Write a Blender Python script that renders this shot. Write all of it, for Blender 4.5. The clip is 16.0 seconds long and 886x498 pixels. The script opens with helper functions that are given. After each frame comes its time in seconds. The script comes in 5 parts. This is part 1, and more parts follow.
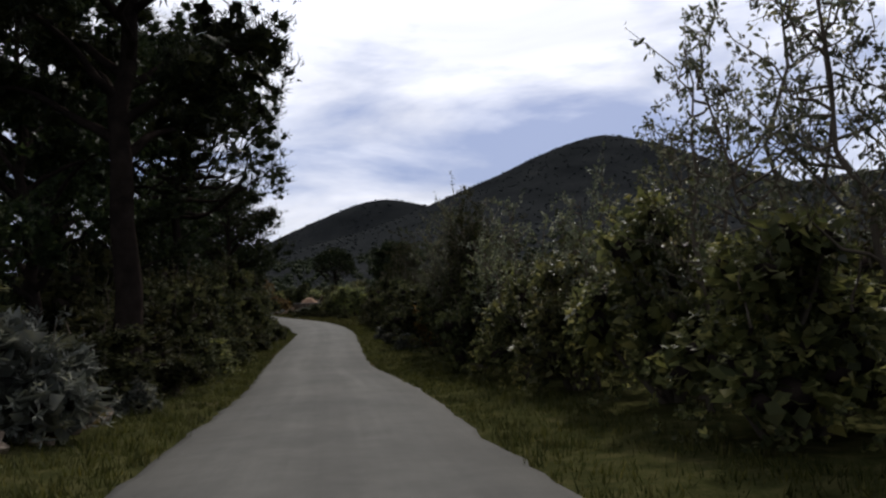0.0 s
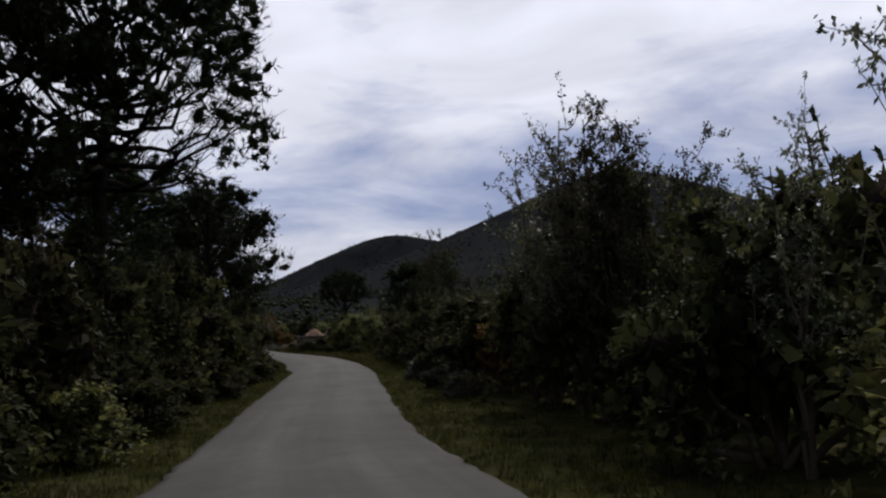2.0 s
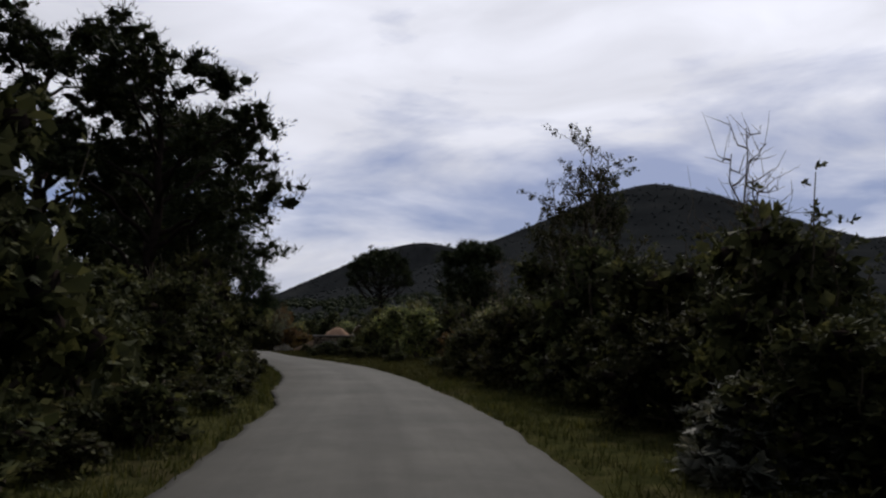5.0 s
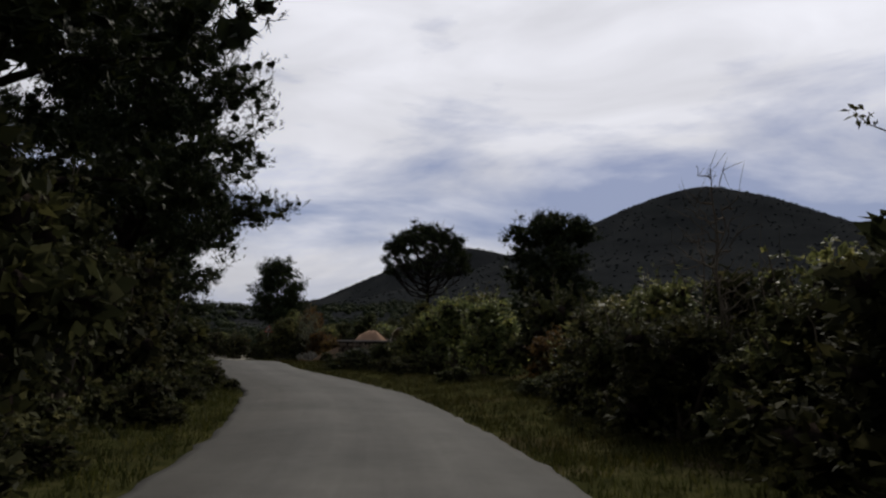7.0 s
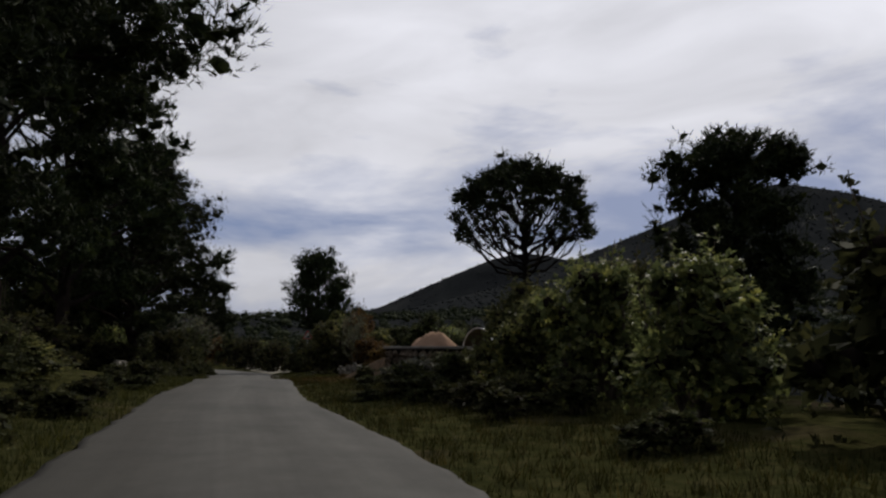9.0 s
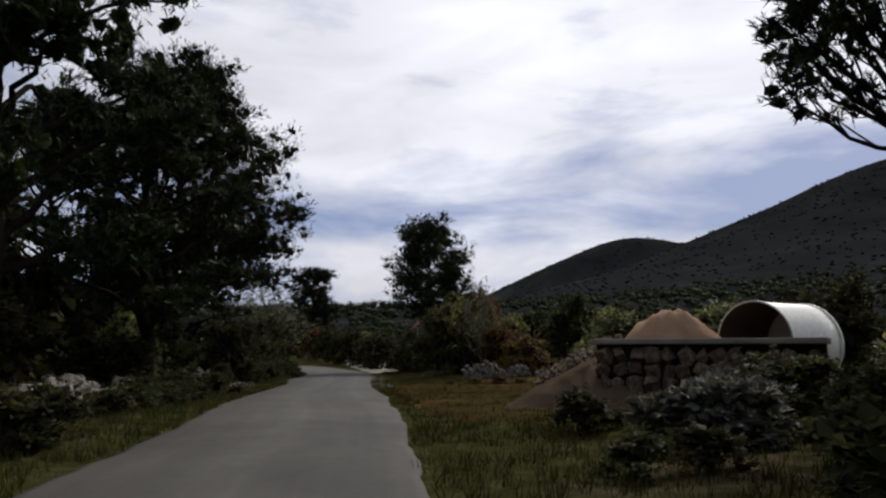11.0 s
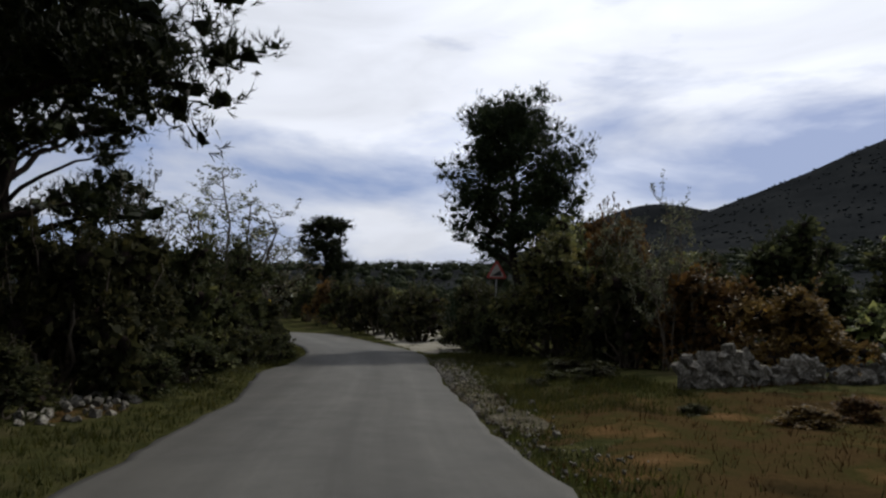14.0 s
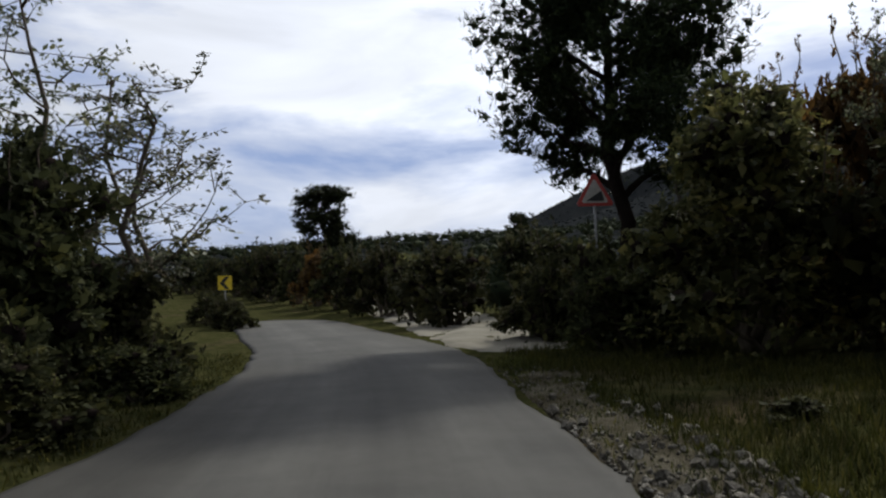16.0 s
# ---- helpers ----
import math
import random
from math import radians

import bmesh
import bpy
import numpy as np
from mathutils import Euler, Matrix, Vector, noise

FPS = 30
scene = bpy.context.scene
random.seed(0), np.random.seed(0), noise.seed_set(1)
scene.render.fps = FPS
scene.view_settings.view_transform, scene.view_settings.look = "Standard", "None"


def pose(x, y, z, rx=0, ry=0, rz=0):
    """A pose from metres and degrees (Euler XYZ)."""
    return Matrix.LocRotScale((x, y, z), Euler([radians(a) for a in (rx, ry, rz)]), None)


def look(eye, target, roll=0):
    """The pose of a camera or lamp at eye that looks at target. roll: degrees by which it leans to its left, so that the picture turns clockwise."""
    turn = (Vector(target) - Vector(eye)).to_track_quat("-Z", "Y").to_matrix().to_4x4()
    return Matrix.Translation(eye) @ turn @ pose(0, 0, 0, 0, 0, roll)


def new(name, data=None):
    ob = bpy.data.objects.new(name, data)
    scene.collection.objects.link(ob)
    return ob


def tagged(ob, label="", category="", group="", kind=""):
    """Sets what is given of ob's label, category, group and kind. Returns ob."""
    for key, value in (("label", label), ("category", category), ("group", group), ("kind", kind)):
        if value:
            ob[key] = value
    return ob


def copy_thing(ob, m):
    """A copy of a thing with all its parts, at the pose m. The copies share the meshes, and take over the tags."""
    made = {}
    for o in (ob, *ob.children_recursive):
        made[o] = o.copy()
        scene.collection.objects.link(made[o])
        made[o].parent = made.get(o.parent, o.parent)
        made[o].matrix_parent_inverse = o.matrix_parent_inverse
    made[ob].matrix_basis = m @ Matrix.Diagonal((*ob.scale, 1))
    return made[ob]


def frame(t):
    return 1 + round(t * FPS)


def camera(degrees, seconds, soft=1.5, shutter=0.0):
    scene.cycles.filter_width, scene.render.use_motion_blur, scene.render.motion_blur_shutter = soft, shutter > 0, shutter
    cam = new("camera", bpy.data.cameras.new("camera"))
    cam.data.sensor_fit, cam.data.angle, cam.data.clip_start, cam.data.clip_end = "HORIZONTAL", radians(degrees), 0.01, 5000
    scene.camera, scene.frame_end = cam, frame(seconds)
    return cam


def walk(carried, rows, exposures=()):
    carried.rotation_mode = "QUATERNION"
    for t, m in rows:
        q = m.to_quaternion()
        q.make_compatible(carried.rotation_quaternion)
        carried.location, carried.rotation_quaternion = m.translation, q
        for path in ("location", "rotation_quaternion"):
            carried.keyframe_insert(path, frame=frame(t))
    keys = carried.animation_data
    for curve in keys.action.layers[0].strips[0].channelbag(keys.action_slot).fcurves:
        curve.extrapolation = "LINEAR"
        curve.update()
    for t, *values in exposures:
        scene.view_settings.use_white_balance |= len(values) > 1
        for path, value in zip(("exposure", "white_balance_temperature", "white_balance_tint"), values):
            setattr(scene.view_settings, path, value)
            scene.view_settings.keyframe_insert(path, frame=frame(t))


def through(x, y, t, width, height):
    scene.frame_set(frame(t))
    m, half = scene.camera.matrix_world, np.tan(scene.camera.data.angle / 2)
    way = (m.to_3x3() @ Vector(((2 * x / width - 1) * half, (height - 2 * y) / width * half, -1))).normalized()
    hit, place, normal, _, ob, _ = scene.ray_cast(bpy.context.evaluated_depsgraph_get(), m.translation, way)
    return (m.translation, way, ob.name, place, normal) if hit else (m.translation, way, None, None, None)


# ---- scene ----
cam = camera(62.0, 16.0, soft=2.3)
PATH = [
    (0, (2.007, 2.635, 1.603), (1.963, 4.63, 1.741), -1.8),
    (0.5, (1.359, 6.097, 1.376), (1.298, 8.092, 1.494), -2.0),
    (1, (0.675, 9.49, 1.265), (0.601, 11.482, 1.424), -2.1),
    (1.5, (0.081, 12.662, 1.217), (0.003, 14.649, 1.433), -2.6),
    (2, (-0.374, 16.061, 1.042), (-0.438, 18.046, 1.281), -2.1),
    (2.5, (-1.034, 19.334, 0.876), (-1.05, 21.321, 1.098), -2.4),
    (3, (-1.653, 22.641, 0.815), (-1.658, 24.63, 1.026), -2.2),
    (3.5, (-2.399, 26.009, 0.709), (-2.424, 27.995, 0.944), -1.2),
    (4, (-3.293, 29.348, 0.59), (-3.357, 31.328, 0.866), 0.8),
    (6.5, (-6.352, 47.493, 0.98), (-6.587, 49.462, 1.244), -0.5),
    (7, (-7.168, 51.209, 0.942), (-7.417, 53.173, 1.229), 1.1),
    (7.5, (-7.938, 55.291, 1.017), (-8.204, 57.252, 1.305), 1.3),
    (8, (-8.709, 59.036, 1.026), (-9.0, 60.992, 1.326), 1.0),
    (8.5, (-9.571, 62.884, 1.058), (-9.917, 64.829, 1.367), 0.5),
    (9, (-10.826, 66.75, 1.133), (-11.229, 68.685, 1.44), 0.7),
    (9.5, (-12.057, 70.398, 1.183), (-12.539, 72.317, 1.474), 0.7),
    (10, (-13.541, 73.75, 1.274), (-14.104, 75.647, 1.567), 0.6),
    (12.5, (-22.155, 91.032, 1.758), (-22.867, 92.884, 2.012), -0.3),
    (13, (-23.935, 94.168, 1.716), (-24.622, 96.027, 1.985), -0.5),
    (13.5, (-25.608, 96.932, 1.649), (-26.293, 98.791, 1.926), 0.8),
    (14, (-27.41, 99.87, 1.521), (-28.114, 101.733, 1.703), 1.5),
    (14.5, (-28.895, 102.996, 1.477), (-29.642, 104.849, 1.575), 1.0),
    (15, (-30.457, 105.999, 1.35), (-31.18, 107.86, 1.463), 0.4),
    (15.5, (-32.051, 109.507, 1.414), (-32.731, 111.384, 1.524), -1.5),
    (16, (-33.381, 112.549, 1.381), (-34.102, 114.411, 1.491), -2.2),
]
walk(cam, [(t, look(eye, target, roll)) for t, eye, target, roll in PATH],
     [(0.0, -0.05, 6450, 11), (0.5, 0.6, 6500, 11), (1.0, 0.4, 6450, 11), (1.5, -0.05, 6400, 12), (2.0, -0.45, 6350, 13), (2.5, -0.25, 6350, 13), (3.0, -0.05, 6400, 13), (3.5, -0.25, 6400, 13),
      (4.0, -0.55, 6350, 13), (6.5, -0.2, 6700, 11), (7.0, -0.52, 6650, 11), (7.5, -0.42, 6650, 11), (8.0, -0.25, 6650, 11), (8.5, -0.65, 6600, 11), (9.0, -0.6, 6650, 11), (10.0, -0.28, 6650, 11), (12.5, -0.2, 6450, 10), (14.0, -0.18, 6400, 9), (14.5, -0.05, 6350, 9), (16.0, 0.0, 6350, 8)])
scene.render.film_transparent = False

# ---------------------------------------------------------------- light
SUN_AZ = 11.0      # degrees to the right of +y
SUN_EL = 41.0
world = bpy.data.worlds.new("sky")
scene.world = world
world.use_nodes = True
wn, wl = world.node_tree.nodes, world.node_tree.links
wn.clear()


def wnode(kind, **values):
    n = wn.new(kind)
    for k, v in values.items():
        n.inputs[k].default_value = v
    return n


w_out = wn.new("ShaderNodeOutputWorld")
w_bg = wn.new("ShaderNodeBackground")
w_sky = wn.new("ShaderNodeTexSky")
w_sky.sky_type = "NISHITA"
w_sky.sun_disc = False
w_sky.sun_elevation = radians(SUN_EL)
w_sky.sun_rotation = radians(SUN_AZ)
w_sky.air_density, w_sky.dust_density, w_sky.ozone_density = 1.0, 1.6, 1.2
w_dim = wnode("ShaderNodeVectorMath")
w_dim.operation = "SCALE"
w_dim.inputs["Scale"].default_value = 0.085
wl.new(w_sky.outputs[0], w_dim.inputs[0])
w_tc = wn.new("ShaderNodeTexCoord")
w_sep = wn.new("ShaderNodeSeparateXYZ")
wl.new(w_tc.outputs["Generated"], w_sep.inputs[0])
# clouds lie in flat sheets: the direction, stretched upwards, gives their plan
w_map = wn.new("ShaderNodeMapping")
w_map.inputs["Rotation"].default_value = (radians(4), radians(-5), radians(20))
w_map.inputs["Scale"].default_value = (1.0, 1.0, 3.4)
w_map.inputs["Location"].default_value = (3.1, 1.7, 0.4)
wl.new(w_tc.outputs["Generated"], w_map.inputs[0])
w_noise = wnode("ShaderNodeTexNoise", Scale=2.6, Detail=9.0, Roughness=0.55, Distortion=0.3)
wl.new(w_map.outputs[0], w_noise.inputs["Vector"])
w_cover = wn.new("ShaderNodeValToRGB")
w_cover.color_ramp.elements[0].position = 0.42
w_cover.color_ramp.elements[1].position = 0.64
# the cover is thin low over the horizon and closes higher up
w_thick = wn.new("ShaderNodeValToRGB")
w_thick.color_ramp.interpolation = "EASE"
for k, (p, v) in enumerate([(0.0, 0.66), (0.10, 0.62), (0.18, 0.44), (0.25, 0.60), (0.33, 0.80), (0.6, 0.86)]):
    e = w_thick.color_ramp.elements[k] if k < 2 else w_thick.color_ramp.elements.new(p)
    e.position, e.color = p, (v, v, v, 1)
wl.new(w_sep.outputs["Z"], w_thick.inputs[0])
w_lift = wn.new("ShaderNodeMath")
w_lift.operation = "MULTIPLY_ADD"
w_lift.inputs[1].default_value, w_lift.inputs[2].default_value = 0.62, -0.30
wl.new(w_thick.outputs[0], w_lift.inputs[0])
w_sum = wn.new("ShaderNodeMath")
w_sum.operation = "ADD"
wl.new(w_noise.outputs["Fac"], w_sum.inputs[0])
wl.new(w_lift.outputs[0], w_sum.inputs[1])
wl.new(w_sum.outputs[0], w_cover.inputs[0])
w_noise2 = wnode("ShaderNodeTexNoise", Scale=3.2, Detail=7.0, Roughness=0.5, Distortion=0.5)
wl.new(w_map.outputs[0], w_noise2.inputs["Vector"])
# thin cloud: bright towards the sun, greyer away from it
w_dir = wn.new("ShaderNodeVectorMath")
w_dir.operation = "DOT_PRODUCT"
sun_vec = Vector((math.sin(radians(SUN_AZ)) * math.cos(radians(SUN_EL)), math.cos(radians(SUN_AZ)) * math.cos(radians(SUN_EL)), math.sin(radians(SUN_EL))))
w_nrm = wn.new("ShaderNodeVectorMath")
w_nrm.operation = "NORMALIZE"
wl.new(w_tc.outputs["Generated"], w_nrm.inputs[0])
wl.new(w_nrm.outputs[0], w_dir.inputs[0])
w_dir.inputs[1].default_value = sun_vec
w_glow = wn.new("ShaderNodeMapRange")
w_glow.inputs["From Min"].default_value = 0.2
w_glow.inputs["From Max"].default_value = 1.0
w_glow.inputs["To Min"].default_value = 0.50
w_glow.inputs["To Max"].default_value = 1.29
wl.new(w_dir.outputs["Value"], w_glow.inputs["Value"])
w_var = wn.new("ShaderNodeMapRange")
w_var.inputs["From Min"].default_value = 0.3
w_var.inputs["From Max"].default_value = 0.7
w_var.inputs["To Min"].default_value = 0.80
w_var.inputs["To Max"].default_value = 1.12
wl.new(w_noise2.outputs["Fac"], w_var.inputs["Value"])
w_mul = wn.new("ShaderNodeMath")
w_mul.operation = "MULTIPLY"
wl.new(w_glow.outputs[0], w_mul.inputs[0])
wl.new(w_var.outputs[0], w_mul.inputs[1])
w_cloud = wn.new("ShaderNodeVectorMath")
w_cloud.operation = "SCALE"
w_cloud.inputs[0].default_value = (0.915, 0.94, 1.03)
wl.new(w_mul.outputs[0], w_cloud.inputs["Scale"])
w_blue = wn.new("ShaderNodeMix")
w_blue.data_type = "RGBA"
w_blue.inputs["Factor"].default_value = 0.75
w_blue.inputs["B"].default_value = (0.28, 0.37, 0.66, 1)
wl.new(w_dim.outputs[0], w_blue.inputs["A"])
w_mix = wn.new("ShaderNodeMix")
w_mix.data_type = "RGBA"
wl.new(w_cover.outputs["Color"], w_mix.inputs["Factor"])
wl.new(w_blue.outputs["Result"], w_mix.inputs["A"])
wl.new(w_cloud.outputs[0], w_mix.inputs["B"])
wl.new(w_mix.outputs["Result"], w_bg.inputs["Color"])
w_bg.inputs["Strength"].default_value = 1.0
wl.new(w_bg.outputs[0], w_out.inputs[0])

sun = new("sun", bpy.data.lights.new("sun", "SUN"))
sun.data.energy = 3.6
sun.data.angle = radians(3.0)
sun.data.color = (1.0, 0.95, 0.87)
sun.matrix_world = look(sun_vec * 100, (0, 0, 0))


# ---------------------------------------------------------------- materials
def material(name, rough=0.8, spec=0.3):
    m = bpy.data.materials.new(name)
    m.use_nodes = True
    n, l = m.node_tree.nodes, m.node_tree.links
    b = n["Principled BSDF"]
    b.inputs["Roughness"].default_value = rough
    b.inputs["Specular IOR Level"].default_value = spec
    return m, n, l, b


def ramp(n, stops):
    r = n.new("ShaderNodeValToRGB")
    e = r.color_ramp.elements
    while len(e) < len(stops):
        e.new(0.5)
    for k, (p, c) in enumerate(stops):
        e[k].position, e[k].color = p, (*c, 1)
    return r


def noise_tex(n, l, scale, detail=5.0, rough=0.6, coords=None):
    t = n.new("ShaderNodeTexNoise")
    t.inputs["Scale"].default_value, t.inputs["Detail"].default_value, t.inputs["Roughness"].default_value = scale, detail, rough
    if coords is not None:
        l.new(coords, t.inputs["Vector"])
    return t


def bump(n, l, b, height, strength, distance=0.02):
    u = n.new("ShaderNodeBump")
    u.inputs["Strength"].default_value, u.inputs["Distance"].default_value = strength, distance
    l.new(height, u.inputs["Height"])
    l.new(u.outputs[0], b.inputs["Normal"])


def mixed(n, l, fac, a, b, blend="MIX"):
    x = n.new("ShaderNodeMix")
    x.data_type, x.blend_type = "RGBA", blend
    for sock, v in ((x.inputs["Factor"], fac), (x.inputs["A"], a), (x.inputs["B"], b)):
        if isinstance(v, (int, float)):
            sock.default_value = v
        elif isinstance(v, tuple):
            sock.default_value = (*v, 1)
        else:
            l.new(v, sock)
    return x.outputs["Result"]


def surface(name, stops, big, small, rough=0.85, relief=0.3, distance=0.02, spec=0.0, second=0.35, vary=0.0):
    """A two-scale surface: broad stains from one noise, grain from another."""
    m, n, l, b = material(name, rough, spec)
    tc = n.new("ShaderNodeTexCoord").outputs["Object"]
    a, g = noise_tex(n, l, big, 6, 0.6, tc), noise_tex(n, l, small, 4, 0.7, tc)
    r = ramp(n, stops)
    l.new(a.outputs["Fac"], r.inputs[0])
    gr = ramp(n, [(0.25, (0.45, 0.45, 0.45)), (0.75, (1.35, 1.35, 1.35))])
    l.new(g.outputs["Fac"], gr.inputs[0])
    c = mixed(n, l, second, r.outputs[0], mixed(n, l, 1.0, r.outputs[0], gr.outputs[0], "MULTIPLY"))
    if vary:
        own = ramp(n, [(0.0, (1 - vary,) * 3), (1.0, (1 + vary, 1 + vary, 1 + 0.9 * vary))])
        l.new(n.new("ShaderNodeObjectInfo").outputs["Random"], own.inputs[0])
        c = mixed(n, l, 1.0, c, own.outputs[0], "MULTIPLY")
    l.new(c, b.inputs["Base Color"])
    bump(n, l, b, g.outputs["Fac"], relief, distance)
    return m


def foliage(name, dark, light, tip, through=0.3, rough=0.55, gloss=0.05):
    """Leaves: each leaf and each plant a little different, some light passing through."""
    m, n, l, b = material(name, rough, gloss)
    geo, info = n.new("ShaderNodeNewGeometry"), n.new("ShaderNodeObjectInfo")
    r = ramp(n, [(0.0, dark), (0.62, light), (1.0, tip)])
    l.new(geo.outputs["Random Per Island"], r.inputs[0])
    hue = n.new("ShaderNodeHueSaturation")
    for key, lo, hi in (("Hue", 0.475, 0.515), ("Value", 0.7, 1.3)):
        mr = n.new("ShaderNodeMapRange")
        mr.inputs["To Min"].default_value, mr.inputs["To Max"].default_value = lo, hi
        l.new(info.outputs["Random"], mr.inputs["Value"])
        l.new(mr.outputs[0], hue.inputs[key])
    # patches of older and younger growth
    tc = n.new("ShaderNodeTexCoord").outputs["Object"]
    patchy = noise_tex(n, l, 2.2, 3, 0.6, tc)
    old = ramp(n, [(0.36, (0.60, 0.60, 0.66)), (0.52, (1.0, 1.0, 1.0)), (0.68, (1.45, 1.32, 0.95))])
    l.new(patchy.outputs["Fac"], old.inputs[0])
    l.new(mixed(n, l, 1.0, r.outputs[0], old.outputs[0], "MULTIPLY"), hue.inputs["Color"])
    l.new(hue.outputs[0], b.inputs["Base Color"])
    tr = n.new("ShaderNodeBsdfTranslucent")
    l.new(hue.outputs[0], tr.inputs["Color"])
    mx = n.new("ShaderNodeMixShader")
    mx.inputs[0].default_value = through
    l.new(b.outputs[0], mx.inputs[1])
    l.new(tr.outputs[0], mx.inputs[2])
    l.new(mx.outputs[0], n["Material Output"].inputs["Surface"])
    return m


def asphalt():
    m, n, l, b = material("worn_asphalt", 0.9, 0.12)
    tc = n.new("ShaderNodeTexCoord").outputs["Object"]
    broad, mid, grain = noise_tex(n, l, 0.35, 5, 0.6, tc), noise_tex(n, l, 2.2, 6, 0.65, tc), noise_tex(n, l, 160, 3, 0.8, tc)
    r = ramp(n, [(0.3, (0.054, 0.053, 0.049)), (0.52, (0.070, 0.068, 0.062)), (0.75, (0.086, 0.083, 0.075))])
    l.new(broad.outputs["Fac"], r.inputs[0])
    r2 = ramp(n, [(0.35, (0.91, 0.91, 0.91)), (0.65, (1.05, 1.05, 1.05))])
    l.new(mid.outputs["Fac"], r2.inputs[0])
    r3 = ramp(n, [(0.3, (0.7, 0.7, 0.7)), (0.7, (1.25, 1.25, 1.25))])
    l.new(grain.outputs["Fac"], r3.inputs[0])
    c = mixed(n, l, 1.0, r.outputs[0], r2.outputs[0], "MULTIPLY")
    # paler wheel tracks with wandering edges, and long streaks along the lane
    uv = n.new("ShaderNodeUVMap")
    uv.uv_map = "lane"
    wob = noise_tex(n, l, 0.5, 3, 0.5, tc)
    sep = n.new("ShaderNodeSeparateXYZ")
    l.new(uv.outputs[0], sep.inputs[0])
    away = n.new("ShaderNodeMath")
    away.operation = "ABSOLUTE"
    l.new(sep.outputs["X"], away.inputs[0])
    add = n.new("ShaderNodeMath")
    add.operation = "ADD"
    l.new(away.outputs[0], add.inputs[0])
    l.new(wob.outputs["Fac"], add.inputs[1])
    rt = ramp(n, [(0.0, (0.90, 0.90, 0.90)), (0.30, (0.92, 0.92, 0.92)), (0.48, (1.10, 1.10, 1.10)), (0.68, (0.95, 0.95, 0.95)), (0.95, (0.80, 0.79, 0.77))])
    sc = n.new("ShaderNodeMath")
    sc.operation = "MULTIPLY"
    sc.inputs[1].default_value = 0.4
    l.new(add.outputs[0], sc.inputs[0])
    l.new(sc.outputs[0], rt.inputs[0])
    c = mixed(n, l, 1.0, c, rt.outputs[0], "MULTIPLY")
    mp = n.new("ShaderNodeMapping")
    mp.inputs["Scale"].default_value = (3.0, 0.07, 1.0)
    l.new(uv.outputs[0], mp.inputs[0])
    streak = noise_tex(n, l, 1.0, 5, 0.65, mp.outputs[0])
    rs = ramp(n, [(0.3, (0.86, 0.86, 0.86)), (0.7, (1.12, 1.12, 1.12))])
    l.new(streak.outputs["Fac"], rs.inputs[0])
    c = mixed(n, l, 1.0, c, rs.outputs[0], "MULTIPLY")
    l.new(mixed(n, l, 1.0, c, r3.outputs[0], "MULTIPLY"), b.inputs["Base Color"])
    bump(n, l, b, grain.outputs["Fac"], 0.35, 0.006)
    return m


def ground_mat():
    """Dry grass, earth and scrubland in patches."""
    m, n, l, b = material("rough_ground", 1.0, 0.0)
    tc = n.new("ShaderNodeTexCoord").outputs["Object"]
    patch, mid, grain = noise_tex(n, l, 0.22, 5, 0.6, tc), noise_tex(n, l, 2.5, 6, 0.7, tc), noise_tex(n, l, 35, 4, 0.75, tc)
    g = ramp(n, [(0.3, (0.016, 0.018, 0.007)), (0.5, (0.036, 0.037, 0.014)), (0.75, (0.075, 0.066, 0.030))])
    l.new(mid.outputs["Fac"], g.inputs[0])
    e = ramp(n, [(0.3, (0.034, 0.025, 0.016)), (0.6, (0.078, 0.058, 0.038)), (0.8, (0.13, 0.10, 0.07))])
    l.new(mid.outputs["Fac"], e.inputs[0])
    f = ramp(n, [(0.57, (0, 0, 0)), (0.74, (1, 1, 1))])
    l.new(patch.outputs["Fac"], f.inputs[0])
    c = mixed(n, l, f.outputs[0], g.outputs[0], e.outputs[0])
    gr = ramp(n, [(0.3, (0.6, 0.6, 0.6)), (0.7, (1.3, 1.3, 1.3))])
    l.new(grain.outputs["Fac"], gr.inputs[0])
    l.new(mixed(n, l, 1.0, c, gr.outputs[0], "MULTIPLY"), b.inputs["Base Color"])
    bump(n, l, b, grain.outputs["Fac"], 0.7, 0.04)
    return m


M_ROAD = asphalt()
M_GROUND = ground_mat()
# scrub slope with distance haze painted in as a blue-grey lean
M_HAZY_SCRUB = surface("hazy_scrub_slope", [(0.3, (0.0125, 0.0140, 0.0150)), (0.55, (0.0190, 0.0208, 0.0218)), (0.8, (0.031, 0.032, 0.031))], 0.02, 0.4, 1.0, 0.8, 0.8, 0.0, 0.7)
M_YARD = surface("trampled_earth", [(0.32, (0.018, 0.014, 0.007)), (0.45, (0.044, 0.029, 0.013)), (0.54, (0.030, 0.027, 0.010)), (0.66, (0.085, 0.050, 0.022)), (0.76, (0.12, 0.08, 0.042))], 0.55, 14, 0.95, 0.6, 0.04)
M_GRAVEL = surface("pale_gravel", [(0.3, (0.15, 0.14, 0.115)), (0.7, (0.25, 0.235, 0.195))], 0.8, 60, 0.95, 0.7, 0.02)
M_DIRTGRAVEL = surface("dirty_gravel", [(0.3, (0.034, 0.030, 0.020)), (0.5, (0.070, 0.062, 0.044)), (0.7, (0.125, 0.112, 0.085))], 1.6, 45, 0.95, 0.9, 0.03, 0.0, 0.6)
M_SAND = surface("reddish_sand", [(0.3, (0.20, 0.125, 0.085)), (0.7, (0.31, 0.21, 0.15))], 1.2, 45, 0.95, 0.5, 0.015)
